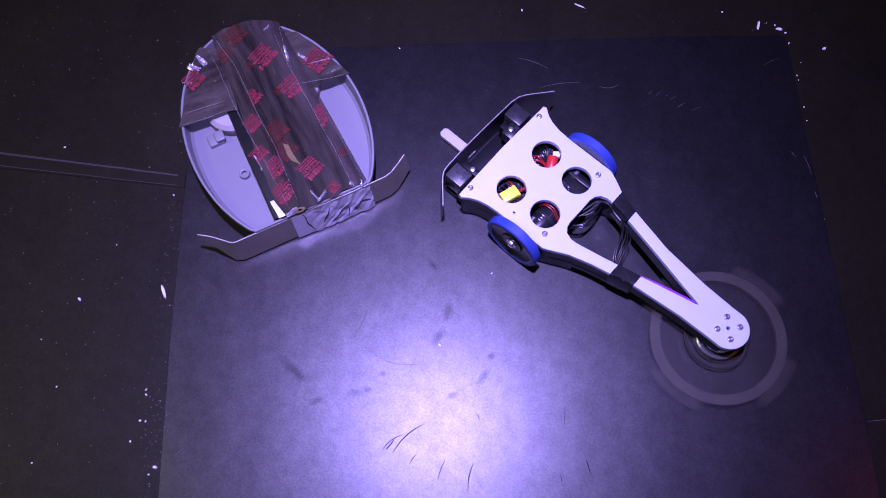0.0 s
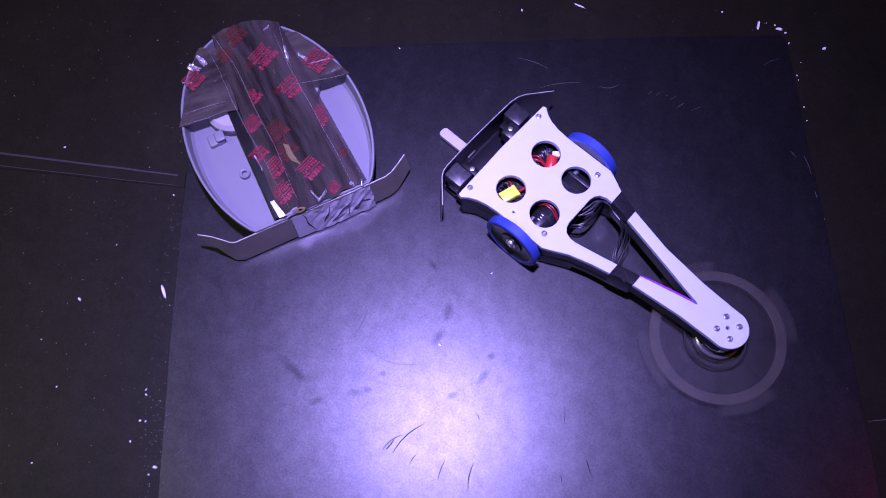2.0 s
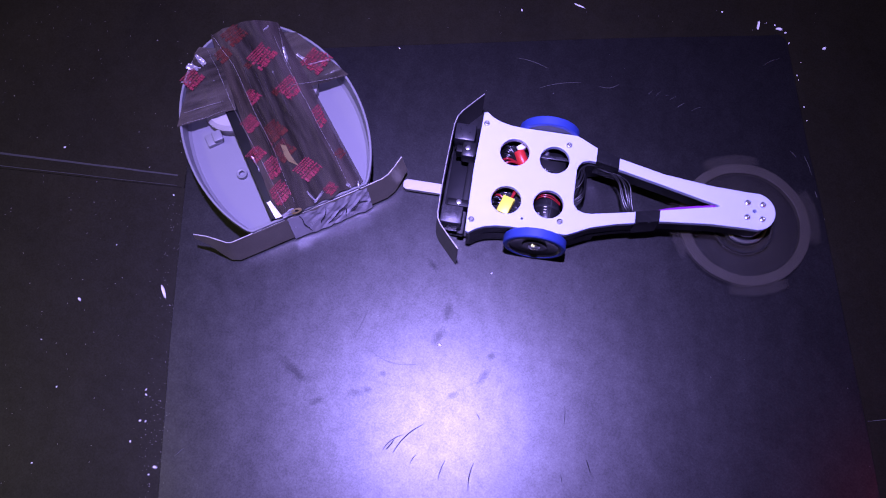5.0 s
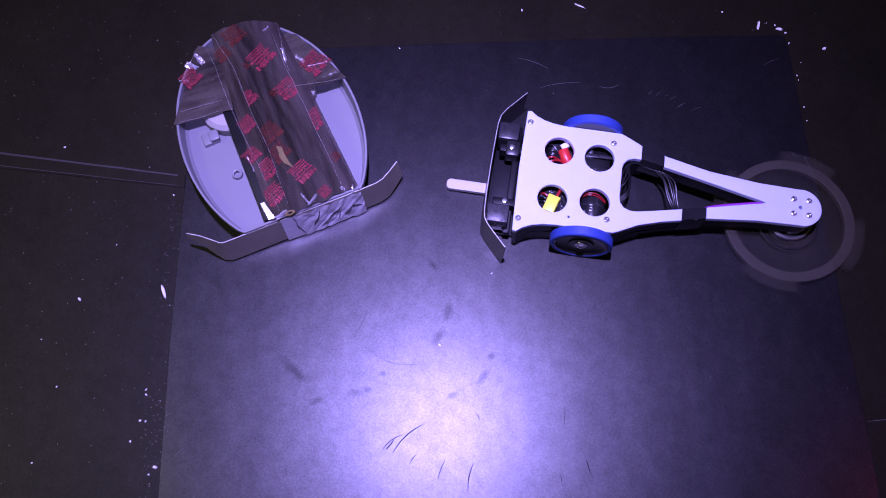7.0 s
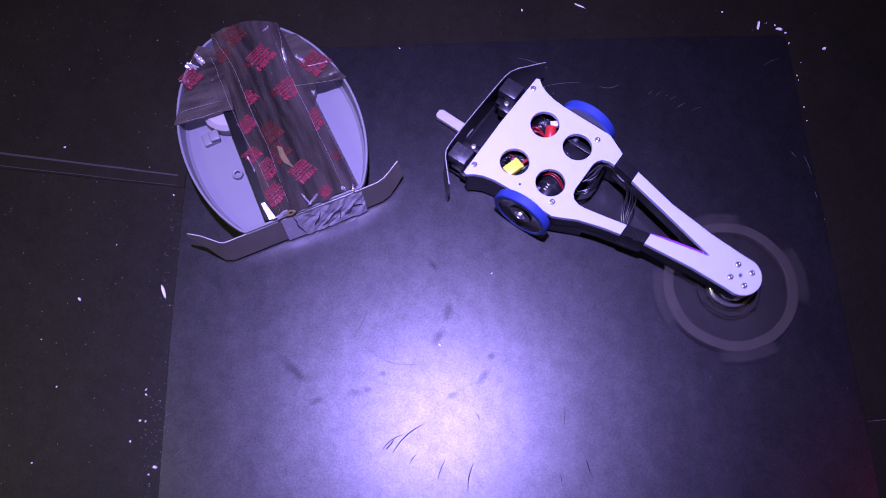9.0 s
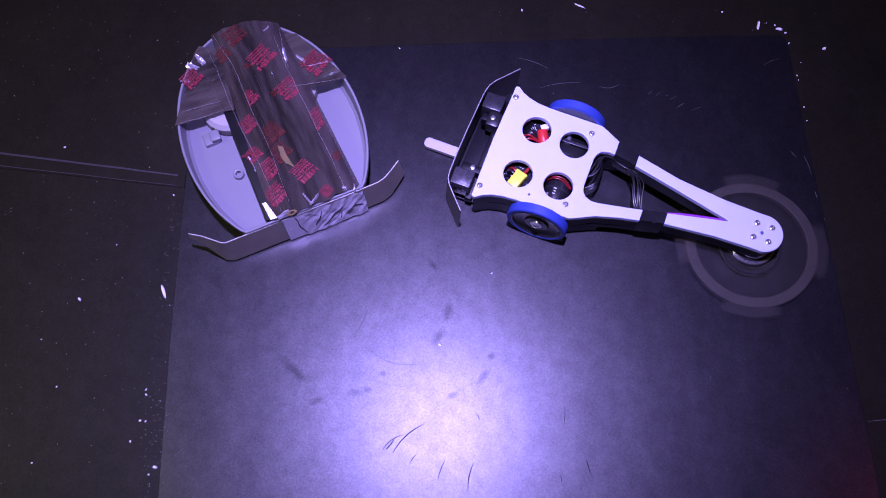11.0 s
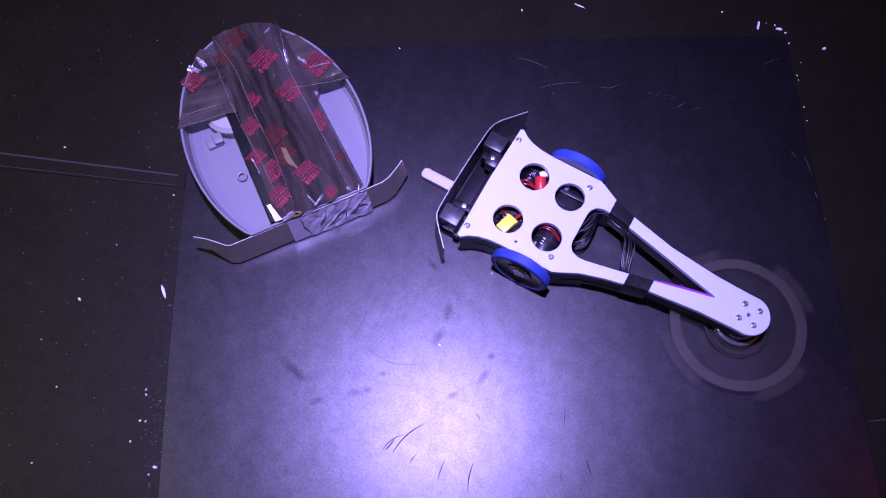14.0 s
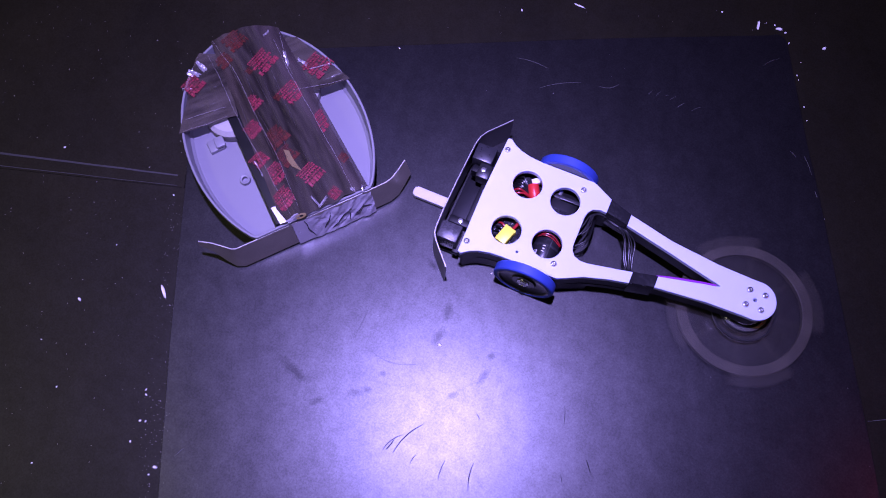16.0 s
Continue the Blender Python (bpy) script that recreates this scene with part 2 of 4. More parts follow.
def lathe(profile, segments=40, m=None, bm=None):
    """Turn (radius, height) pairs round the z axis; the profile runs closed."""
    bm = bm or bmesh.new()
    m = m or Matrix()
    rings = []
    for k in range(segments):
        a = 2 * math.pi * k / segments
        rings.append([bm.verts.new(m @ Vector((r * math.cos(a), r * math.sin(a), z))) for r, z in profile])
    n = len(profile)
    for k in range(segments):
        a, b = rings[k], rings[(k + 1) % segments]
        for j in range(n):
            i2 = (j + 1) % n
            bm.faces.new((a[j], a[i2], b[i2], b[j]))
    bmesh.ops.remove_doubles(bm, verts=bm.verts, dist=1e-7)
    return bm


def outline_mesh(name, loops, z0, z1, bevel=0.0):
    """A flat plate between z0 and z1 from closed loops of (x, y); inner loops are holes."""
    cu = bpy.data.curves.new(name, "CURVE")
    cu.dimensions, cu.fill_mode = "2D", "BOTH"
    cu.extrude = (z1 - z0) / 2 - bevel
    cu.bevel_depth, cu.bevel_resolution, cu.offset = bevel, 1, -bevel
    for loop in loops:
        sp = cu.splines.new("POLY")
        sp.points.add(len(loop) - 1)
        for q, (x, y) in zip(sp.points, loop):
            q.co = (x, y, 0, 1)
        sp.use_cyclic_u = True
    ob = new(name, cu)
    me = bpy.data.meshes.new_from_object(ob.evaluated_get(bpy.context.evaluated_depsgraph_get()))
    bpy.data.objects.remove(ob)
    bpy.data.curves.remove(cu)
    me.transform(Matrix.Translation((0, 0, (z0 + z1) / 2)))
    bm = bmesh.new()
    bm.from_mesh(me)
    bmesh.ops.remove_doubles(bm, verts=bm.verts, dist=1e-6)
    bm.to_mesh(me)
    bm.free()
    me.materials.clear()
    smooth(me, 22)
    return me


def arc(cx, cy, r, a0, a1, n):
    return [(cx + r * math.cos(radians(a0 + (a1 - a0) * k / n)), cy + r * math.sin(radians(a0 + (a1 - a0) * k / n))) for k in range(n + 1)]


def spline(points, steps=8, closed=False):
    """Catmull-Rom points through the given ones."""
    pts = [Vector(q) for q in points]
    n, out = len(pts), []
    for k in range(n if closed else n - 1):
        p0 = pts[(k - 1) % n] if closed or k else pts[0]
        p1, p2 = pts[k], pts[(k + 1) % n]
        p3 = pts[(k + 2) % n] if closed or k + 2 < n else pts[-1]
        for s in range(steps):
            t = s / steps
            out.append(0.5 * (2 * p1 + (p2 - p0) * t + (2 * p0 - 5 * p1 + 4 * p2 - p3) * t * t + (3 * p1 - p0 - 3 * p2 + p3) * t ** 3))
    if not closed:
        out.append(pts[-1])
    return out


def tube(points, radius, sides=8, bm=None, steps=8, taper=False):
    bm = bm or bmesh.new()
    path = spline([Vector(q) for q in points], steps)
    last = None
    for k, q in enumerate(path):
        d = (path[min(k + 1, len(path) - 1)] - path[max(k - 1, 0)]).normalized()
        u = d.cross(Vector((0, 0, 1)))
        u = u.normalized() if u.length > 1e-6 else Vector((1, 0, 0))
        v = d.cross(u)
        r = radius * (0.35 + 0.65 * math.sin(math.pi * min(max(k / (len(path) - 1), 0.05), 0.95))) if taper else radius
        ring = [bm.verts.new(q + r * (math.cos(2 * math.pi * j / sides) * u + math.sin(2 * math.pi * j / sides) * v)) for j in range(sides)]
        if last:
            for j in range(sides):
                bm.faces.new((last[j], last[(j + 1) % sides], ring[(j + 1) % sides], ring[j]))
        else:
            bm.faces.new(ring)
        last = ring
    bm.faces.new(last[::-1])
    return bm


def ribbon(base, low, high, thick, bm=None, lows=None):
    """A bent upright sheet along base [(x, y)], from height low to high, leaning by the offset in low/high = (z, shift)."""
    bm = bm or bmesh.new()
    rows = []
    n = len(base)
    for k, (x, y) in enumerate(base):
        a, b = base[max(k - 1, 0)], base[min(k + 1, n - 1)]
        d = Vector((b[0] - a[0], b[1] - a[1])).normalized()
        nrm = Vector((d.y, -d.x))
        row = []
        for (z, s), side in ((low, 0), (high, 0), (high, 1), (low, 1)):
            if lows and (z, s) == low:
                f = (lows[k] - low[0]) / (high[0] - low[0])
                z, s = lows[k], low[1] + (high[1] - low[1]) * f
            o = nrm * (s - side * thick)
            row.append(bm.verts.new((x + o.x, y + o.y, z)))
        rows.append(row)
    for a, b in zip(rows, rows[1:]):
        for j in range(4):
            bm.faces.new((a[j], a[(j + 1) % 4], b[(j + 1) % 4], b[j]))
    bm.faces.new(rows[0][::-1])
    bm.faces.new(rows[-1])
    return bm


def sheet(fn, nu, nv, thick=0.0004):
    """A thin skin over the unit square by fn(u, v) -> (x, y, z), with real thickness."""
    bm = bmesh.new()
    top = [[bm.verts.new(fn(i / nu, j / nv)) for j in range(nv + 1)] for i in range(nu + 1)]
    low = [[bm.verts.new(top[i][j].co - Vector((0, 0, thick))) for j in range(nv + 1)] for i in range(nu + 1)]
    for i in range(nu):
        for j in range(nv):
            bm.faces.new((top[i][j], top[i + 1][j], top[i + 1][j + 1], top[i][j + 1]))
            bm.faces.new((low[i][j], low[i][j + 1], low[i + 1][j + 1], low[i + 1][j]))
    for i in range(nu):
        bm.faces.new((top[i][0], low[i][0], low[i + 1][0], top[i + 1][0]))
        bm.faces.new((top[i][nv], top[i + 1][nv], low[i + 1][nv], low[i][nv]))
    for j in range(nv):
        bm.faces.new((top[0][j], top[0][j + 1], low[0][j + 1], low[0][j]))
        bm.faces.new((top[nu][j], low[nu][j], low[nu][j + 1], top[nu][j + 1]))
    return bm


# ---------------------------------------------------------------- the arena
MAT_Z = 0.0025


def build_arena():
    ground = part("floor", box((-2.2, -2.0, -0.06), (2.2, 2.4, 0.0 - MAT_Z)), BASE_FLOOR, rounded=False)
    tagged(ground, "black-brown painted arena floor, scuffed and dusty", "floor", kind="structure")
    worn = [(-0.271, -0.45), (0.405, -0.45), (0.400, 0.09), (0.397, 0.2), (0.394, 0.334), (0.391, 0.39), (0.3895, 0.47),
            (0.3885, 0.515), (0.386, 0.526), (0.379, 0.5305), (0.37, 0.529), (0.2, 0.528), (-0.05, 0.522), (-0.262, 0.517), (-0.269, 0.51),
            (-0.2708, 0.373), (-0.2705, 0.184), (-0.2672, 0.04)]
    mat = link_mesh("floor_mat", outline_mesh("floor_mat", [worn], -MAT_Z + 0.0002, 0.0, 0.0004), MAT_FLOOR)
    tagged(mat, "thin black rubber sheet with smudges and one chipped corner", "floor mat", kind="structure")
    strip = part("floor_seam_strip", sheet(lambda u, v: (-0.75 + 0.478 * u, 0.4265 - 0.0625 * u + (v - 0.5) * (0.018 - 0.003 * u) - 0.004, -MAT_Z + 0.0012), 24, 2, 0.0010), BASE_FLOOR)
    tagged(strip, "dark tape strip over a floor joint, pale edges", "floor tape", kind="structure")
    for shift, wide, spread in ((0.0100, 0.0016, 0.55), (-0.0082, 0.0007, 0.80)):
        def worn_edge(u, v):
            # wide and rubbed pale at the far end, running out towards the mat
            x = -0.75 + 0.470 * u
            y = 0.4265 - 0.0660 * u + shift - 0.004 * u * (1 if shift > 0 else -0.6) + 0.0005 * noise.noise(Vector((x * 40, shift * 90, 1)))
            return (x, y + (v - 0.5) * 2 * wide * (1.08 - u * spread), -MAT_Z + 0.0017)
        part("edge", sheet(worn_edge, 40, 2, 0.0004), SEAM, strip, "worn pale edge of the strip")
    # unseen walls and ceiling, added to enclose the floor and bounce light
    for nm, lo, hi in (("wall_north", (-2.2, 2.4, -0.06), (2.2, 2.5, 2.6)), ("wall_south", (-2.2, -2.1, -0.06), (2.2, -2.0, 2.6)),
                       ("wall_east", (2.2, -2.1, -0.06), (2.3, 2.5, 2.6)), ("wall_west", (-2.3, -2.1, -0.06), (-2.2, 2.5, 2.6))):
        tagged(part(nm, box(lo, hi), WALL, rounded=False), "plain dark grey wall, unseen, added to close the room", "wall", kind="structure")
    tagged(part("ceiling", box((-2.3, -2.1, 2.6), (2.3, 2.5, 2.7)), WALL, rounded=False), "plain dark grey ceiling, unseen, added to bounce light", "ceiling", kind="structure")


build_arena()


# ---------------------------------------------------------------- white robot with the spinning blade
PLATE_TOP = 0.046


def plate_outline(inset=0.0):
    """Half outline mirrored: flared front corners, waist at the wheels, two arms that meet at the round tail."""
    half = [(0.0485, 0.0), (0.047, 0.0655), (0.0435, 0.0665), (0.037, 0.0615), (0.029, 0.0578), (0.018, 0.0552), (0.005, 0.0542), (-0.050, 0.0542),
            (-0.056, 0.0515), (-0.0735, 0.0425), (-0.096, 0.0355), (-0.140, 0.0255), (-0.188, 0.0203), (-0.222, 0.0192)]
    tail = arc(-0.2305, 0, 0.0195, 90, 180, 10)
    half = half + tail[1:]
    if inset:
        c = [(x + (inset if x < -0.2 else -inset if x > 0.03 else 0), max(y - inset, 0)) for x, y in half]
        half = c
    return half + [(x, -y) for x, y in reversed(half[1:-1])]


def vee_outline(grow=0.0):
    half = [(-0.0535 + grow, 0.0), (-0.0535 + grow, 0.016), (-0.0548, 0.0215 + grow), (-0.0585, 0.0262 + grow), (-0.065, 0.0285 + grow), (-0.072, 0.0282 + grow),
            (-0.100, 0.0225 + grow), (-0.140, 0.0135 + grow), (-0.180, 0.0040 + grow), (-0.193, 0.0012)]
    return half + [(-0.196 - grow, 0.0)] + [(x, -y) for x, y in reversed(half[1:])]


def circle(cx, cy, r, n=36):
    return arc(cx, cy, r, 0, 360 * (n - 1) / n, n - 1)


SCREWS = [(0.0427, -0.0531), (0.0427, 0.0531), (-0.0427, -0.0417), (-0.0427, 0.0417), (-0.2225, -0.0077), (-0.2225, 0.0077), (-0.2373, -0.0077), (-0.2373, 0.0077)]
PORTS = [(0.0103, -0.0258), (0.0118, 0.0268), (-0.0303, -0.0236), (-0.0297, 0.0250)]
PLOW = [(0.0505, -0.0875), (0.0615, -0.0745), (0.0695, -0.0650), (0.0738, -0.0575), (0.0757, -0.0480), (0.0763, -0.0335), (0.0772, 0.0), (0.0774, 0.0297), (0.0768, 0.0500), (0.0757, 0.0565), (0.0722, 0.0625), (0.0655, 0.0700), (0.0515, 0.0850)]


def build_spinner():
    bot = thing("combat_robot", "white plastic combat robot with blue wheels and a tail-mounted spinning blade", "robot")
    link_mesh("top_plate", outline_mesh("top_plate", [plate_outline(), vee_outline()] + [circle(x, y, 0.0148) for x, y in PORTS] + [circle(-0.2299, 0, 0.0018, 12), circle(-0.006, 0.044, 0.0012, 10)],
                                        0.0400, PLATE_TOP, 0.0006), HDPE, bot, "milky white plastic top plate with four round holes")
    cavity = [(0.040, -0.046), (0.040, 0.046), (-0.046, 0.046), (-0.046, -0.046)]
    link_mesh("side_rail", outline_mesh("side_rail", [plate_outline(0.0015), vee_outline(0.001), cavity], 0.0225, 0.0399), BLACK, bot, "black plastic rails under the plate and arms")
    body = [(0.0465, 0.0), (0.0450, 0.0635), (0.0420, 0.0645), (0.036, 0.0600), (0.029, 0.0565), (0.018, 0.0540), (0.005, 0.0530), (-0.050, 0.0530), (-0.0735, 0.0415), (-0.080, 0.0390), (-0.080, 0.0320), (-0.070, 0.0305), (-0.0575, 0.0270), (-0.0535, 0.020)]
    body = body + [(x, -y) for x, y in reversed(body[1:])]
    link_mesh("lower_rail", outline_mesh("lower_rail", [body, cavity], 0.0085, 0.0224), BLACK, bot, "black plastic lower frame")
    # black strip along each arm, just below the side rail
    for side in (1, -1):
        beam = [(-0.0500, 0.0530), (-0.0735, 0.0415), (-0.0960, 0.0343), (-0.1320, 0.0262), (-0.1320, 0.0200), (-0.0960, 0.0280), (-0.0735, 0.0345), (-0.0500, 0.0450)]
        link_mesh("arm_under_strip", outline_mesh("arm_under_strip", [[(x, y * side) for x, y in beam]], 0.0150, 0.0224), BLACK, bot, "black strip below the arm")
    link_mesh("base_plate", outline_mesh("base_plate", [body], 0.0040, 0.0084, 0.0004), BLACK, bot, "black base plate")
    for x, y in SCREWS:
        r = 0.0031
        part("screw", lathe([(0, PLATE_TOP - 0.002), (r, PLATE_TOP - 0.002), (r, PLATE_TOP + 0.0008), (r * 0.85, PLATE_TOP + 0.0016), (r * 0.5, PLATE_TOP + 0.0021),
                                    (r * 0.48, PLATE_TOP + 0.0010), (0, PLATE_TOP + 0.0010)], 20, Matrix.Translation((x, y, 0))), SCREW, bot, "silver button-head screw")
    # wheels
    wheels = []
    for s in (1, -1):
        w = new("wheel")
        w.parent = bot
        turn = Matrix.Rotation(radians(-90 * s), 4, "X")
        part("tyre", lathe([(0.0268, -0.005), (0.0300, -0.005), (0.0309, -0.0042), (0.0309, 0.0036), (0.0301, 0.0046), (0.0286, 0.0050), (0.0268, 0.0048)], 64, turn), RUBBER, w, "blue rubber tyre")
        part("rim", lathe([(0.0, -0.0045), (0.0266, -0.0045), (0.0267, 0.0044), (0.0250, 0.0046), (0.0236, 0.0030), (0.0180, 0.0018), (0.0125, 0.0016), (0.0115, 0.0030), (0.0, 0.0030)], 56, turn), HUB, w, "black dished plastic hub")
        part("washer", lathe([(0.0, 0.0030), (0.0062, 0.0030), (0.0060, 0.0038), (0.0, 0.0038)], 24, turn), SCREW, w, "bright steel washer")
        part("axle_nut", lathe([(0.0, 0.0038), (0.0040, 0.0038), (0.0040, 0.0056), (0.0030, 0.0060), (0.0016, 0.0064), (0.0014, 0.0056), (0.0, 0.0056)], 6, turn), SCREW, w, "bright axle nut")
        w.matrix_basis = pose(-0.0222, 0.0625 if s > 0 else -0.0590, 0.031)
        wheels.append(w)
        part("axle", lathe([(0.0, -0.022), (0.003, -0.022), (0.003, 0.003), (0.0, 0.003)], 14, pose(-0.0222, 0.052 * s, 0.031) @ turn), SCREW, bot)
    # front plow on its mounts
    plow = new("front_plow")
    plow.parent = bot
    part("blade_sheet", ribbon(PLOW, (0.0010, 0.0020), (0.0450, 0.0), 0.0013), STEEL, plow, "bent dark steel sheet")
    part("top_edge", ribbon(PLOW, (0.04502, -0.0002), (0.0453, -0.0002), 0.0006), EDGE, plow, "steel top edge, its shine painted pale")
    for k, (y0, y1) in enumerate(((-0.0530, -0.0345), (0.0385, 0.0570))):
        part("mount_block", box((0.0525, y0, 0.0160), (0.0735, y1, 0.0400), 0.0012), GREY_SHEEN if k else GREY_BLOCK, bot, "scuffed grey mounting block, painted lighter for its reflection" if k else "dark grey printed mounting block")
        mid = (y0 + y1) / 2
        inner = mid + (0.016 if k == 0 else -0.016)
        part("mount_arm", box((0.0470, inner - 0.004, 0.0200), (0.0700, inner + 0.004, 0.0330), 0.001), BLACK, bot)
        if k == 0:
            part("mount_lug", box((0.0495, inner - 0.0085, 0.0180), (0.0640, inner + 0.0085, 0.0345), 0.0022), HUB, bot, "glossy black lug")
        part("mount_bolt", lathe([(0, 0), (0.0026, 0), (0.0026, 0.002), (0.0012, 0.0024), (0, 0.0024)], 14, pose(0.0580, inner, 0.0330 if k else 0.0345)), SCREW, bot, "small steel bolt")
    part("hinge_bar", box((0.0490, -0.060, 0.0120), (0.0560, 0.060, 0.0200), 0.001), BLACK, bot, "black cross bar")
    part("front_tray", box((0.0462, -0.0570, 0.0042), (0.0735, 0.0570, 0.0075), 0.0006), BLACK, bot, "black tray behind the plow")
    part("front_wall", box((0.0400, -0.058, 0.0086), (0.0462, 0.058, 0.0398), 0.0004), BLACK, bot)
    tip = [(0.0770, 0.0040), (0.1165, 0.0040), (0.1192, 0.0058), (0.1198, 0.0080), (0.1198, 0.0112), (0.1192, 0.0134), (0.1165, 0.0152), (0.0770, 0.0152)]
    link_mesh("fork", outline_mesh("fork", [tip], 0.0030, 0.0085, 0.0006), BAR, bot, "bare aluminium prong under the plow")
    # tape round both arms
    for s, x0, x1 in ((1, -0.1385, -0.1150), (-1, -0.0945, -0.0715)):
        def edge(x, outer):
            a = [(-0.056, 0.0515), (-0.0735, 0.0425), (-0.096, 0.0355), (-0.140, 0.0255), (-0.188, 0.0203)] if outer else [(-0.056, 0.028), (-0.072, 0.0282), (-0.100, 0.0225), (-0.140, 0.0135), (-0.180, 0.004)]
            for (xa, ya), (xb, yb) in zip(a, a[1:]):
                if xb <= x <= xa:
                    return ya + (yb - ya) * (x - xa) / (xb - xa)
            return a[-1][1]
        bm = bmesh.new()
        rows = []
        for k in range(7):
            x = x0 + (x1 - x0) * k / 6
            jig = 0.0004 * math.sin(k * 2.3)
            o, i = edge(x, True) + 0.0007, edge(x, False) - 0.0007
            lo = 0.0215
            rows.append([bm.verts.new((x, s * y, z)) for y, z in ((o, lo), (o + jig, 0.040), (o - 0.0008, PLATE_TOP + 0.0007), ((o + i) / 2, PLATE_TOP + 0.0009 + jig), (i + 0.0008, PLATE_TOP + 0.0007), (i + jig, 0.040), (i, lo))])
        for a, b in zip(rows, rows[1:]):
            for j in range(7):
                bm.faces.new((a[j], a[(j + 1) % 7], b[(j + 1) % 7], b[j]))
        bm.faces.new(rows[0])
        bm.faces.new(rows[-1])
        part("tape_band", bm, TAPE_BLACK, bot, "glossy black tape wrapped round the arm")
    # wires in the gap between the arms
    rnd = random.Random(11)

    def near(q, d):
        return (q[0] + rnd.uniform(-d, d), q[1] + rnd.uniform(-d, d), q[2] + rnd.uniform(-d, d) * 0.8)

    for k in range(5):
        # out of the body, up to the far arm's tape, along it, and across to the tape on the other arm
        o = 0.0017 * (k - 2)
        path = [(-0.0430, 0.0070 + o, 0.027), (-0.0530 + o, 0.0010 + o, 0.034), (-0.0580 + o, -0.0120, 0.037), (-0.0600 + o * 0.6, -0.0225, 0.0385), (-0.0680, -0.0285 + o * 0.3, 0.0370),
                (-0.0830, -0.0265 + o * 0.3, 0.034), (-0.0935 - o, -0.0225, 0.035), (-0.1020 - o * 1.5, -0.0120, 0.037), (-0.1065 - o * 1.5, 0.0020, 0.036), (-0.1110 - o, 0.0130, 0.033), (-0.1180, 0.0190, 0.029)]
        part("wire", tube([near(q, 0.0007) for q in path], 0.0007, 7), WIRE, bot, "thin black wire")
    for k in range(3):
        path = [(-0.0440, 0.0120 + 0.002 * k, 0.022), (-0.0555, 0.0085 + 0.002 * k, 0.027), (-0.0640, 0.0005 + 0.002 * k, 0.030), (-0.0650, -0.0120, 0.029), (-0.0640, -0.0270, 0.026)]
        part("wire", tube([near(q, 0.0010) for q in path], 0.0007, 7), WIRE, bot, "looped black wire")
    part("wire", tube([(-0.0640, -0.0310, 0.043), (-0.0667, -0.0305, 0.0450), (-0.0779, -0.0288, 0.0455), (-0.0908, -0.0262, 0.0440), (-0.0940, -0.0260, 0.041)], 0.0006, 6), EDGE, bot, "pale bare wire")
    part("purple_wire", tube([(-0.1375, 0.0135, 0.043), (-0.150, 0.0102, 0.0450), (-0.172, 0.0048, 0.0452), (-0.192, 0.0004, 0.0448)], 0.0012, 8), PURPLE, bot, "purple sleeved wire along the arm")
    # what the four holes show
    part("battery_pack", box((-0.044, -0.040, 0.0090), (-0.016, -0.006, 0.0300), 0.002), BLACK, bot, "black wrapped battery pack")
    mot = lathe([(0, -0.017), (0.0125, -0.017), (0.013, -0.016), (0.013, 0.016), (0.0125, 0.017), (0, 0.017)], 32, pose(-0.0300, 0.026, 0.0230, 90, 0, 0))
    part("drive_motor", mot, HUB, bot, "glossy black drive motor")
    for k in range(3):
        part("print_bar", box((-0.0290, 0.0235 + 0.0030 * k, 0.0361), (-0.0262 - 0.0006 * (k % 2), 0.0244 + 0.0030 * k, 0.0363)), WHITE, bot)
    part("motor_seam", box((-0.0335, 0.0120, 0.0354), (-0.0327, 0.0400, 0.0360)), GREY_BLOCK, bot)
    part("connector", box((-0.0060, -0.0092, -0.0040), (0.0060, 0.0092, 0.0040), 0.0012, pose(0.0116, 0.0290, 0.0345, 0, 4, -17)), YELLOW, bot, "yellow power connector")
    part("connector_lip", box((-0.0064, -0.0096, -0.0044), (0.0064, -0.0066, 0.0036), 0.0008, pose(0.0116, 0.0290, 0.0345, 0, 4, -17)), YELLOW, bot)
    part("wire", tube([(0.0078, 0.0215, 0.034), (0.0056, 0.0170, 0.0365), (0.0040, 0.0118, 0.0362), (0.0036, 0.0070, 0.031)], 0.0016, 8), RED_WIRE, bot, "thick red wire")

    def cling(cx, cy, w, h, z):
        def fn(u, v):
            x, y = cx + (u - 0.5) * w, cy + (v - 0.5) * h
            return (x, y, z + 0.0030 * noise.noise(Vector((x * 170, y * 170, z * 900))) + 0.0012 * noise.noise(Vector((x * 420, y * 420, 3))))
        return sheet(fn, 16, 16, 0.0002)
    part("cling_film", cling(0.0140, 0.0270, 0.038, 0.036, 0.0290), CLING, bot, "crinkled glossy black film", rounded=False)
    part("cling_film", cling(0.0120, -0.0270, 0.036, 0.034, 0.0270), CLING, bot, "crinkled glossy black film", rounded=False)
    part("cling_film", cling(-0.0300, 0.0390, 0.030, 0.012, 0.0330), CLING, bot, "crinkled glossy black film", rounded=False)
    part("cling_film", cling(-0.0300, -0.0150, 0.030, 0.010, 0.0310), CLING, bot, "crinkled glossy black film", rounded=False)
    part("bracket_bar", box((-0.0460, -0.0335, 0.0325), (-0.0150, -0.0298, 0.0340), 0.0004), GREY_BLOCK, bot, "grey bar across the battery")
    part("motor_band", lathe([(0.0130, -0.0012), (0.0134, -0.0012), (0.0134, 0.0012), (0.0130, 0.0012)], 32, pose(-0.0300, 0.0225, 0.0230, 90, 0, 0)), GREY_BLOCK, bot, "grey band on the motor")
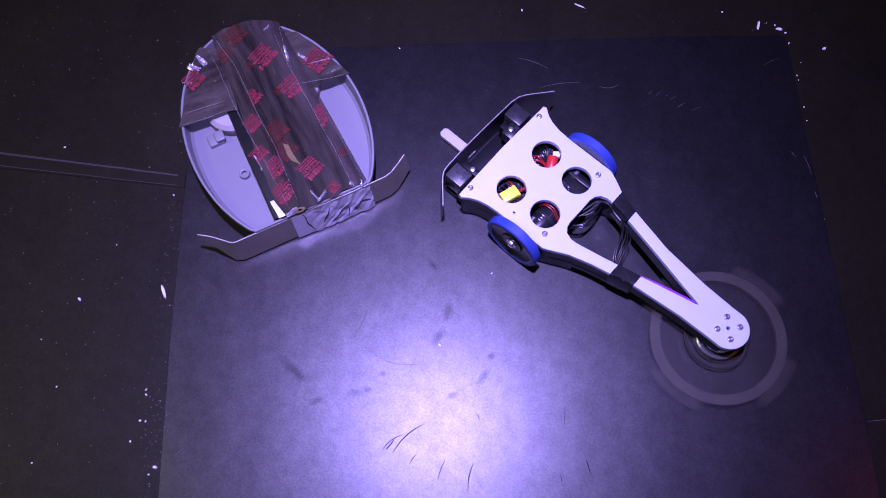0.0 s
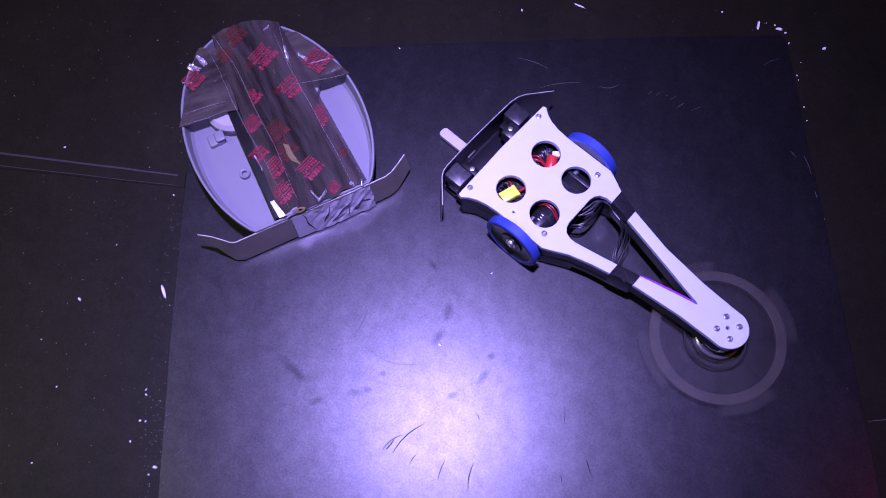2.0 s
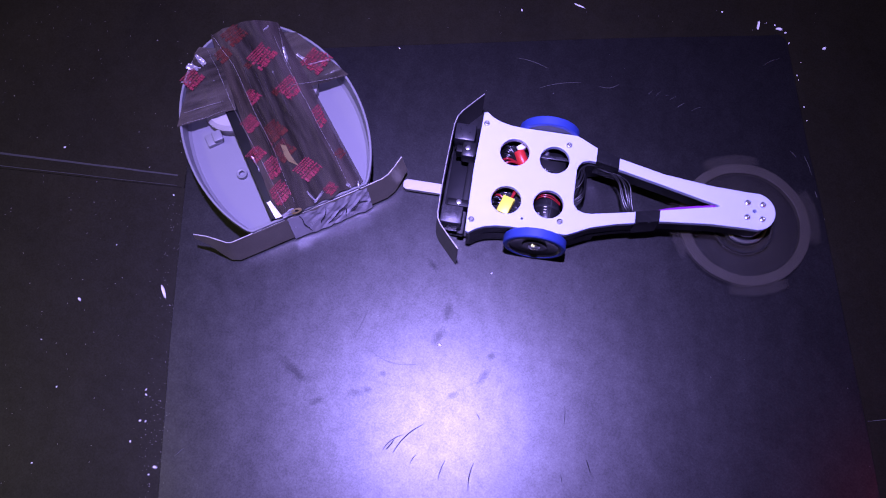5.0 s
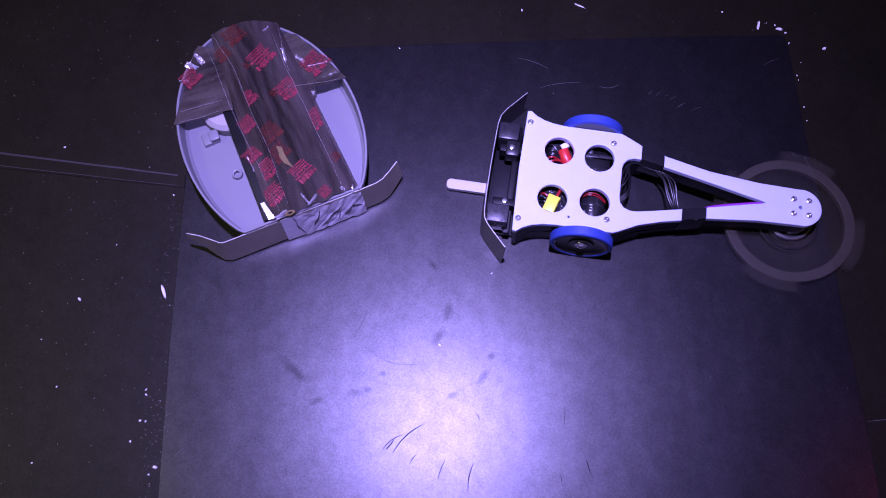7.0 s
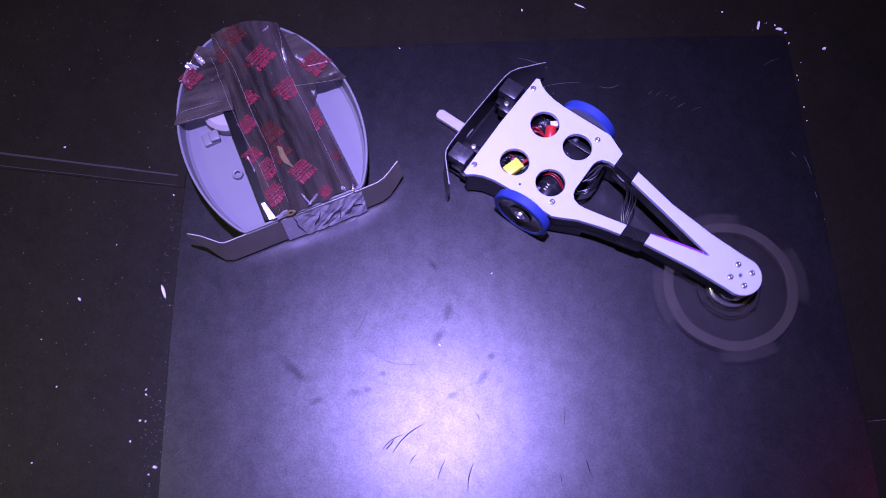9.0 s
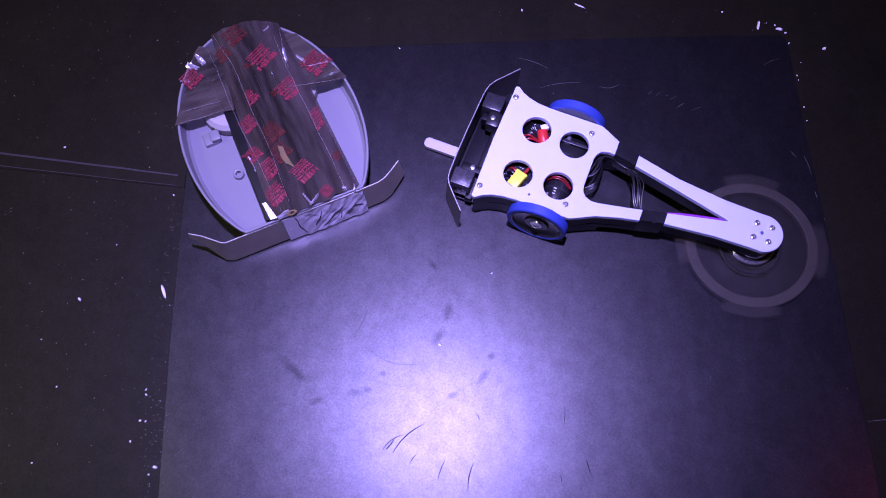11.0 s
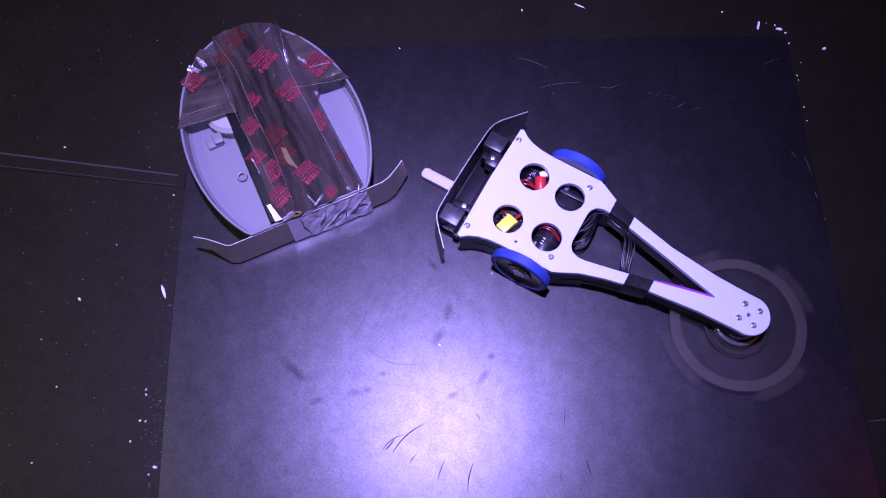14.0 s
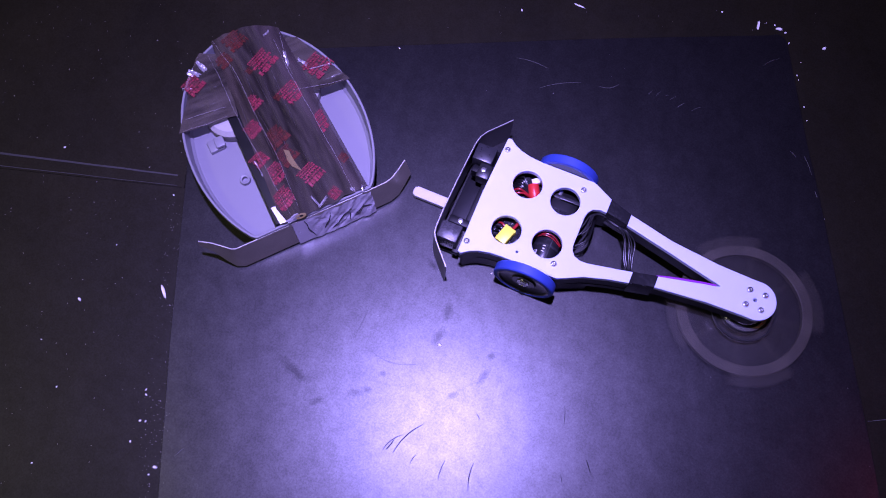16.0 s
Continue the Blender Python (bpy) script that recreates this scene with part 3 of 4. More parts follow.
    part("capacitor", lathe([(0, -0.009), (0.0052, -0.009), (0.0058, -0.008), (0.0058, 0.008), (0.0052, 0.009), (0, 0.009)], 22, pose(0.0020, -0.0262, 0.0310, 80, 0, 30)), RED_WRAP, bot, "red sleeved capacitor")
    part("plug", box((-0.004, -0.003, -0.003), (0.004, 0.003, 0.003), 0.0006, pose(0.0045, -0.0372, 0.0340, 0, 10, 35)), WHITE, bot, "small white plug")
    for k in range(7):
        y = -0.037 + 0.0032 * k
        part("wire", tube([(0.026, y + 0.002, 0.026), (0.018, y + 0.001 * math.sin(k), 0.0345 + 0.0010 * (k % 3)), (0.010, -0.030 + 0.0015 * k, 0.033), (0.000, -0.027 + 0.001 * k, 0.026)], 0.0011, 7), RED_WIRE if k in (5, 6) else WIRE, bot, "red wire" if k in (5, 6) else "black wire")
    for k in range(7):
        y = 0.017 + 0.0032 * k
        part("wire", tube([(0.027, y, 0.024), (0.020, y + 0.002 * math.sin(2 * k), 0.0325 + 0.001 * (k % 2)), (0.012, 0.022 + 0.0020 * k, 0.0315), (0.004, 0.030, 0.026)], 0.0011, 7), RED_WIRE if k in (0, 6) else WIRE, bot, "red wire" if k in (0, 6) else "black wire")
    for k in range(2):
        part("wire", tube([(-0.016, 0.0150 + 0.0018 * k, 0.029), (-0.0225, 0.0128 + 0.0018 * k, 0.0375), (-0.0320, 0.0122 + 0.0022 * k, 0.0378 - 0.0005 * k), (-0.042, 0.0160 + 0.0015 * k, 0.031)], 0.00055, 7), RED_WIRE, bot, "red wire")
    part("wire", tube([(0.004, 0.0362, 0.033), (-0.002, 0.0385, 0.034), (-0.010, 0.040, 0.030)], 0.0016, 8), RED_WIRE, bot, "thick red wire")
    # tail motor and blade
    part("weapon_motor", lathe([(0, 0.0185), (0.0150, 0.0185), (0.0175, 0.0200), (0.0175, 0.0345), (0.0165, 0.0360), (0.0165, 0.0398), (0, 0.0398)], 40, pose(-0.2305, 0, 0)), SCREW, bot, "bright motor can under the tail")
    part("skid", lathe([(0, 0.0), (0.0035, 0.0006), (0.0050, 0.0030), (0.0050, 0.0100), (0, 0.0100)], 20, pose(-0.2305, 0, 0)), HUB, bot)
    blade = new("spinning_blade")
    blade.parent = bot
    hammer = tooth = spoke = None
    for k in range(8):
        turn = Matrix.Rotation(radians(45 * k), 4, "Z")
        if hammer is None:
            hammer = outline_mesh("hammer", [arc(0, 0, 0.0662, -8, 8, 8) + arc(0, 0, 0.0560, 8, -8, 8)], -0.003, 0.003, 0.0006)
            hammer.materials.append(BLADE)
            bm = bmesh.new()
            lo = [bm.verts.new((x, y, -0.0028)) for x, y in ((0.0655, -0.004), (0.0745, -0.004), (0.0775, 0.000), (0.0755, 0.0035), (0.0655, 0.0045))]
            hi = [bm.verts.new(v.co + Vector((0, 0, 0.0056))) for v in lo]
            bm.faces.new(hi)
            bm.faces.new(lo[::-1])
            for j in range(5):
                bm.faces.new((lo[j], lo[(j + 1) % 5], hi[(j + 1) % 5], hi[j]))
            tooth = bpy.data.meshes.new("tooth")
            bm.to_mesh(tooth)
            bm.free()
            tooth.materials.append(BLADE)
            bm = box((0.012, -0.0018, -0.0025), (0.0565, 0.0016, 0.0010), 0.0004)
            spoke = bpy.data.meshes.new("spoke")
            bm.to_mesh(spoke)
            bm.free()
            spoke.materials.append(BLADE)
        for nm, me, lab in (("hammer", hammer, "curved steel hammer head"), ("tooth", tooth, "steel tooth"), ("spoke", spoke, "thin steel spoke")):
            if nm == "tooth" and k % 2:
                continue
            ob = tagged(new(nm, me), lab)
            ob.parent = blade
            ob.matrix_basis = turn
    part("hub_ring", lathe([(0.0195, 0.0030), (0.0228, 0.0030), (0.0226, 0.0052), (0.0215, 0.0060), (0.0197, 0.0052)], 40), SCREW, blade, "polished ring round the hub")
    part("inner_ring", lathe([(0.0300, -0.0020), (0.0318, -0.0020), (0.0316, 0.0012), (0.0302, 0.0012)], 40), HUB, blade, "dull black ring")
    link_mesh("hub", outline_mesh("hub", [circle(0, 0, 0.0235, 40)], -0.0027, 0.0040, 0.0006), HUB, blade, "dark blade hub")
    return bot, wheels, blade


# ---------------------------------------------------------------- tub robot held together with tape
RIM = 0.040


def tub_edge(a, grow=0.0, scale=1.0):
    x, y = (0.1302 + grow) * scale * math.cos(a), (0.0905 + grow) * scale * math.sin(a)
    return min(x, (0.0955 + grow)), y


def tape_height(x, y):
    n = noise.noise(Vector((x * 38, y * 60, 0.3))) * 0.0011 + noise.noise(Vector((x * 14, y * 150, 2.0))) * 0.0007
    return 0.0428 + n


def print_block(name, x, y, deg, size, parent, rnd, ink, crop=(-9, 9)):
    """Rows of unreadable red lettering on the tape, as plain bars; crop keeps what lies between two lanes of y."""
    bm = bmesh.new()
    ca, sa = math.cos(radians(deg)), math.sin(radians(deg))

    def bar(u0, u1, v0, v1):
        pts = []
        for du, dv in ((u0, v0), (u1, v0), (u1, v1), (u0, v1)):
            px, py = x + ca * du - sa * dv, y + sa * du + ca * dv
            pts.append(Vector((px, min(max(py, crop[0]), crop[1]), 0)))
        if max(q.y for q in pts) - min(q.y for q in pts) < 0.0003:
            return
        for q in pts:
            q.z = tape_height(q.x, q.y) + 0.0011
        lo = [bm.verts.new(q) for q in pts]
        hi = [bm.verts.new(q + Vector((0, 0, 0.0001))) for q in pts]
        bm.faces.new(hi)
        bm.faces.new(lo[::-1])
        for j in range(4):
            bm.faces.new((lo[j], lo[(j + 1) % 4], hi[(j + 1) % 4], hi[j]))

    v = -size * 0.5
    for row, least, most in ((0.085, 0.05, 0.10), (0.085, 0.05, 0.12), (0.095, 0.05, 0.11), (0.16, 0.09, 0.14), (0.10, 0.06, 0.12), (0.29, 0.12, 0.17)):
        u = -size * (0.5 - rnd.choice((0, 0.05, 0.12)))
        end = size * (0.5 - rnd.choice((0, 0.04, 0.12)))
        row *= size
        while u < end:
            w = size * rnd.uniform(least, most)
            low, high = v + row * rnd.uniform(0, 0.08), v + row * rnd.uniform(0.88, 1)
            if row > 0.12 * size and rnd.random() < 0.6:
                # a tall mark in two strokes, one shorter
                bar(u, u + w * 0.42, low, high)
                bar(u + w * 0.42, u + w, low + (high - low) * rnd.choice((0, 0.4)), low + (high - low) * rnd.choice((0.6, 1.0)))
            else:
                bar(u, u + w, low, high)
            u += w + size * 0.024
        v += row + size * 0.030
    return part(name, bm, ink, parent, "red printed lettering, unreadable", rounded=False)


def build_tub():
    rnd = random.Random(7)
    bot = thing("tub_robot", "grey plastic tub robot bound with printed packing tape", "robot")
    n = 96
    bm = bmesh.new()
    rings = []
    levels = [(0.0022, RIM - 0.0080), (0.0022, RIM - 0.0006), (0.0016, RIM), (0.0002, RIM), (-0.0004, RIM - 0.0006), (-0.0010, 0.0300), (-0.0018, 0.0220), (-0.0048, 0.0192), (-0.0200, 0.0188)]
    for g, z in levels:
        rings.append([bm.verts.new((*tub_edge(2 * math.pi * k / n, g), z)) for k in range(n)])
    for a, b in zip(rings, rings[1:]):
        for k in range(n):
            bm.faces.new((a[k], a[(k + 1) % n], b[(k + 1) % n], b[k]))
    bm.faces.new(rings[-1])
    outer = [rings[0]]
    for g, z in ((0.0004, RIM - 0.0084), (-0.0030, 0.0120), (-0.0080, 0.0090)):
        outer.append([bm.verts.new((*tub_edge(2 * math.pi * k / n, g), z)) for k in range(n)])
    for a, b in zip(outer, outer[1:]):
        for k in range(n):
            bm.faces.new((b[k], b[(k + 1) % n], a[(k + 1) % n], a[k]))
    bm.faces.new(outer[-1][::-1])
    part("shell", bm, TUB, bot, "shallow oval grey plastic tub, cut flat in front")
    part("boss", lathe([(0.0030, 0.0155), (0.0056, 0.0155), (0.0054, 0.0235), (0.0046, 0.0240), (0.0030, 0.0236)], 28, pose(0.0250, -0.0490, 0)), TUB, bot, "moulded screw boss")
    part("bracket", box((-0.034, -0.069, 0.0155), (-0.020, -0.053, 0.0240), 0.0012, pose(0, 0, 0, 0, 0, 2)), TUB, bot, "moulded block in the tub")
    part("bracket_tab", box((-0.030, -0.062, 0.0240), (-0.018, -0.052, 0.0285), 0.0010), TUB, bot)
    part("foam_disc", lathe([(0, 0.0160), (0.0260, 0.0160), (0.0285, 0.0200), (0.0280, 0.0300), (0.0240, 0.0345), (0, 0.0350)], 48, pose(-0.0480, -0.0330, 0)), PALE, bot, "off-white foam wheel half under the tape")
    part("foam_disc", lathe([(0, 0.0160), (0.0240, 0.0160), (0.0265, 0.0200), (0.0260, 0.0300), (0.0220, 0.0345), (0, 0.0350)], 48, pose(-0.0440, 0.0360, 0)), PALE, bot, "off-white foam wheel half under the tape")
    part("electronics_tray", box((-0.100, -0.0395, 0.0160), (0.0930, 0.0440, 0.0385), 0.002), BLACK, bot, "black inner tray with the electronics")
    part("battery", box((-0.090, 0.013, 0.0385), (0.046, 0.036, 0.0405), 0.0008, pose(0, 0, 0, 0, 0, -3)), BLACK, bot)
    part("brown_board", box((-0.010, -0.0085, 0.0386), (0.080, 0.0085, 0.0404), 0.0006, pose(0, 0.003, 0, 0, 0, 4)), BROWN, bot, "brown board seen through the tape")
    scrap = [(0.0225, -0.0012), (0.0262, 0.0036), (0.0320, 0.0034), (0.0395, 0.0040), (0.0530, 0.0068), (0.0480, 0.0030), (0.0440, -0.0004), (0.0358, -0.0022), (0.0300, -0.0014)]
    link_mesh("paper_scrap", outline_mesh("paper_scrap", [scrap], 0.0441, 0.0444), OCHRE, bot, "torn ochre paper sliver on the tape")
    # tape bands: two overlapping lengths from rear to front, and one to each side
    def lane(y0a, y1a, y0b, y1b, lift, xa=-0.1315, xb=0.0965):
        def fn(u, v):
            x = xa + (xb - xa) * u
            y = (y0a + (y0b - y0a) * u) * (1 - v) + (y1a + (y1b - y1a) * u) * v
            x += 0.0015 * noise.noise(Vector((y * 90, u, lift * 900))) * (1 if 0 < u < 1 else 2)
            # rear end stays inside the rim
            lim = 0.1322 * math.sqrt(max(1 - (y / 0.0955) ** 2, 0.05)) + 0.001
            x = max(x, -lim)
            return (x, y, tape_height(x, y) + lift)
        return fn
    part("tape_strip", sheet(lane(-0.0220, 0.0250, -0.0330, -0.0120, 0.0), 90, 14), FILM_LIGHT, bot, "creased tinted packing tape with red print")
    part("tape_strip", sheet(lane(0.0000, 0.0470, -0.0180, 0.0460, 0.0004), 90, 22), FILM, bot, "creased tinted packing tape with red print")
    part("tape_strip", sheet(lane(0.0250, 0.0480, 0.0440, 0.0590, 0.0008), 90, 12), FILM_EDGE, bot, "creased tinted packing tape with red print")

    def quad(a, b, c, d, lift):
        def fn(u, v):
            x = (a[0] * (1 - u) + b[0] * u) * (1 - v) + (d[0] * (1 - u) + c[0] * u) * v
            y = (a[1] * (1 - u) + b[1] * u) * (1 - v) + (d[1] * (1 - u) + c[1] * u) * v
            x += 0.002 * noise.noise(Vector((x * 60, y * 60, 5)))
            k = math.hypot(x / 0.1330, y / 0.0955)
            if k > 1:
                x, y = x / k, y / k
            return (x, y, tape_height(x, y) + lift)
        return fn
    part("tape_strip", sheet(quad((-0.124, -0.040), (-0.0420, -0.090), (-0.0360, -0.028), (-0.112, -0.018), -0.0010), 36, 26), FILM_SIDE, bot, "side length of packing tape stuck over the rim")
    part("tape_strip", sheet(quad((-0.110, 0.036), (-0.030, 0.026), (-0.0245, 0.0930), (-0.096, 0.062), -0.0010), 36, 26), FILM_SIDE, bot, "side length of packing tape stuck over the rim")
    # pale creases along the overlaps, their glints put into the colour
    for pts in ([(-0.1300, -0.0205), (-0.1152, -0.0179), (-0.0829, -0.0127), (-0.0298, -0.0117), (0.0330, -0.0098), (0.0950, -0.0122)], [(-0.1146, -0.0312), (-0.0842, -0.0295), (-0.0351, -0.0296), (0.0353, -0.0247), (0.0940, -0.0221)],
                [(-0.1019, 0.0386), (-0.0526, 0.0392), (-0.0010, 0.0410), (0.0591, 0.0440), (0.0939, 0.0444)], [(-0.1080, 0.0475), (-0.0918, 0.0448), (-0.0709, 0.0408), (-0.0535, 0.0410)],
                [(-0.0530, -0.0790), (-0.0513, -0.0560), (-0.0485, -0.0330)], [(-0.0409, -0.0845), (-0.0391, -0.0549), (-0.0380, -0.0355)], [(-0.0369, 0.0328), (-0.0282, 0.0669), (-0.0245, 0.0880)]):
        dense = spline([Vector((x, y, 0)) for x, y in pts], 10)
        bm = tube([(q.x + 0.0008 * noise.noise(Vector((q.x * 200, q.y * 200, 1))), q.y + 0.0008 * noise.noise(Vector((q.x * 200, q.y * 200, 4))), tape_height(q.x, q.y) + 0.0012) for q in dense[::3]], 0.00017, 5, steps=3, taper=True)
        part("crease", bm, CREASE, bot, "crease in the tape, its glint painted pale")
    # faint lines at random, lighter than the tape for its sheen streaks
    for k in range(14):
        y0, x0 = rnd.uniform(-0.024, 0.040), rnd.uniform(-0.110, 0.030)
        span = rnd.uniform(0.03, 0.075)
        slope = rnd.uniform(-0.04, 0.06)
        pts = []
        for j in range(6):
            x = min(x0 + span * j / 5, 0.094)
            y = y0 + slope * (x - x0) + 0.0012 * noise.noise(Vector((x * 70, k * 3.1, 1)))
            y = min(max(y, -0.0215 - (x + 0.13) * 0.045), 0.0465 + (x + 0.11) * 0.05)
            pts.append((x, y, tape_height(x, y) + 0.0010))
        part("crease", tube(pts, 0.00013, 5, steps=4, taper=True), FILM_LINE, bot, "faint crease in the tape, paler for the sheen")
    for x, y, size, deep, lo, hi in ((-0.1190, 0.0014, 0.022, 1, -9, 9), (-0.0822, 0.0196, 0.0245, 0, -9, 9), (-0.0349, 0.0334, 0.0235, 0, -9, 0.0405), (-0.0526, 0.0690, 0.026, 0, -9, 9),
                                     (-0.0403, -0.0091, 0.017, 0, -0.0120, 9), (-0.0126, -0.0195, 0.016, 0, -9, -0.0110), (0.0226, -0.0270, 0.016, 0, -9, -0.0110), (0.0436, -0.0174, 0.021, 0, -0.0245, -0.0100),
                                     (0.0723, -0.0200, 0.021, 0, -0.0300, -0.0110), (0.0062, -0.0019, 0.022, 1, -0.0100, 9), (0.0100, 0.0465, 0.022, 0, 0.0412, 0.0520), (0.0598, 0.0138, 0.022, 0, -9, 9),
                                     (0.0300, 0.0000, 0.020, 1, -0.0098, 9), (0.0890, 0.0270, 0.012, 0, -9, 9), (-0.0870, -0.0570, 0.020, 0, -9, 9), (0.0574, 0.0500, 0.010, 1, -9, 9), (-0.1015, -0.0170, 0.016, 1, -9, 9),
                                     (-0.0362, 0.0166, 0.008, 1, -9, 9), (-0.0779, 0.0013, 0.007, 1, -9, 9)):
        print_block("print", x, y, -63.5 + rnd.uniform(-4, 4), size, bot, rnd, DEEP_PRINT if deep else RED_PRINT, (lo, hi))
    # steel plow, with a creased tape patch over it
    plow = new("front_plow")
    plow.parent = bot
    base = [(0.0790, -0.1180), (0.0865, -0.1070), (0.0945, -0.0985), (0.1010, -0.0915), (0.1040, -0.0840), (0.1040, -0.040), (0.1040, 0.0), (0.1045, 0.040), (0.1040, 0.0780), (0.1015, 0.0880), (0.0960, 0.0980), (0.0890, 0.1090)]
    lows = [0.0300, 0.0210, 0.0110, 0.0050] + [0.0038] * 5 + [0.0050, 0.0080, 0.0110]
    part("blade_sheet", ribbon(base, (0.0038, 0.0012), (0.0362, -0.006), 0.0012, lows=lows), SATIN, plow, "bent satin steel sheet")
    part("top_edge", ribbon(base, (0.03622, -0.0062), (0.0366, -0.0062), 0.0006), EDGE, plow, "steel top edge, its shine painted pale")

    def patch(u, v):
        # flat at one end, then pulled into long slanting folds
        y = -0.0250 + 0.0850 * u + 0.002 * noise.noise(Vector((v * 5, u * 3, 1)))
        z = 0.0030 + 0.0350 * v
        pull = min(max((u - 0.16) * 6, 0.0), 1.0)
        sway = 0.5 * noise.noise(Vector((u * 2.5, v * 1.5, 4)))
        fold = 0.0024 * abs((u * 4.6 - v * 1.7 + sway) % 1 - 0.5) + 0.0022 * abs((u * 3.1 + v * 1.1 - sway * 1.6) % 1 - 0.5) + 0.0012 * abs((u * 8.3 - v * 3.9 + sway * 2) % 1 - 0.5)
        return (0.1064 - 0.0080 * v + 0.0006 + pull * fold, y, z)
    part("tape_patch", sheet(patch, 56, 16, 0.0003), FOIL, plow, "crinkled clear tape over the plow", rounded=False)
    # dark tubes laid along the patch's folds as their shadow lines
    for (u0, v0), (u1, v1) in (((0.14, 0.95), (0.22, 0.10)), ((0.34, 0.30), (0.47, 0.86)), ((0.50, 0.30), (0.72, 0.72)), ((0.42, 0.14), (0.60, 0.52)), ((0.74, 0.30), (0.88, 0.62)), ((0.66, 0.20), (0.70, 0.46)), ((0.84, 0.55), (0.97, 0.40))):
        pts = [Vector(patch(u0 + (u1 - u0) * k / 4, v0 + (v1 - v0) * k / 4)) + Vector((0.0004, 0.0012 * noise.noise(Vector((k * 1.7, u0 * 9, 2))), 0)) for k in range(5)]
        part("crease", tube(pts, 0.00055, 5, steps=4, taper=True), CLING, plow, "dark line along a tape fold, painted for its shade")
    part("brace", box((0.0860, -0.0300, 0.0090), (0.1000, 0.0560, 0.0160), 0.001), BLACK, bot)
    def crumple(cx, cy, w, h, deg, lift, seed):
        ca, sa = math.cos(radians(deg)), math.sin(radians(deg))

        def fn(u, v):
            du, dv = (u - 0.5) * w, (v - 0.5) * h
            if w > h:
                dv *= 0.35 + 1.1 * abs(noise.noise(Vector((u * 3.3, seed * 2.7, 5))))
            else:
                du *= 0.35 + 1.1 * abs(noise.noise(Vector((v * 3.3, seed * 2.7, 5))))
            edge = 1 + 0.15 * noise.noise(Vector((u * 2, v * 2, seed)))
            x, y = cx + (ca * du - sa * dv) * edge, cy + (sa * du + ca * dv) * edge
            k = math.hypot(x / 0.1320, y / 0.0935)
            if k > 1:
                x, y = x / k, y / k
            z = tape_height(x, y) + lift - 0.30 * (x - cx) + 0.0030 * noise.noise(Vector((u * 3.4, v * 3.4, seed + 3)))
            return (x, y, z)
        part("tape_fold", sheet(fn, 4, 3, 0.0002), CRUMPLE, bot, "crumpled glossy fold of clear tape, pale for its glints", rounded=False)

    # small folds, tilted and coloured pale where the tape glints
    for x, y, w, h, deg, lift, seed in ((0.0960, -0.0210, 0.005, 0.013, 10, 0.0016, 2), (0.0890, 0.0060, 0.012, 0.0035, 20, 0.0022, 4), (0.0925, 0.0125, 0.004, 0.014, 30, 0.0016, 5),
                                        (0.0935, 0.0440, 0.006, 0.0045, 20, 0.0014, 6), (0.0970, 0.0535, 0.004, 0.007, 70, 0.0010, 7), (-0.0709, 0.0415, 0.020, 0.0040, -8, 0.0016, 8), (-0.1130, 0.0345, 0.004, 0.008, 20, 0.0012, 9),
                                        (-0.0500, 0.0700, 0.0022, 0.022, -8, 0.0014, 15), (-0.1010, -0.0530, 0.017, 0.008, 50, 0.0006, 3), (-0.1055, -0.0420, 0.014, 0.006, 20, 0.0010, 10), (0.0320, -0.0312, 0.016, 0.0028, 4, 0.0010, 11),
                                        (-0.0574, 0.0222, 0.006, 0.0010, 0, 0.0008, 12), (-0.0640, 0.0560, 0.012, 0.005, 30, 0.0008, 13), (-0.0880, -0.0660, 0.016, 0.003, 60, 0.0004, 18), (0.0450, 0.0435, 0.010, 0.0016, 4, 0.0006, 16)):
        crumple(x, y, w, h, deg, lift, seed)
    # folded tape end, white in place of its bright highlight
    def tab(u, v):
        x = 0.0770 + 0.0190 * u
        y = -0.0365 + 0.0018 * u + (0.0038 + 0.0030 * u) * v
        return (x, y, tape_height(x, y) + 0.0032 - 0.14 * (x - 0.0770) + 0.0012 * abs((u * 1.7 + v * 1.2) % 1 - 0.5))
    part("tape_fold", sheet(tab, 5, 4, 0.0003), FOLD_GLINT, bot, "folded end of the tape, its highlight painted white", rounded=False)
    part("squashed_ring", lathe([(0.0028, 0.0), (0.0062, 0.0002), (0.0064, 0.0014), (0.0030, 0.0016)], 24, pose(0.0968, -0.0130, 0.0440, 12, 30, 0) @ Matrix.Diagonal((0.4, 0.9, 1, 1))), OCHRE, bot, "pale ochre ring under the tape")
    for s in (-1, 1):
        part("skid", box((-0.060, 0.030 * s - 0.008, 0.0), (0.060, 0.030 * s + 0.008, 0.0095), 0.002), BLACK, bot)
    return bot


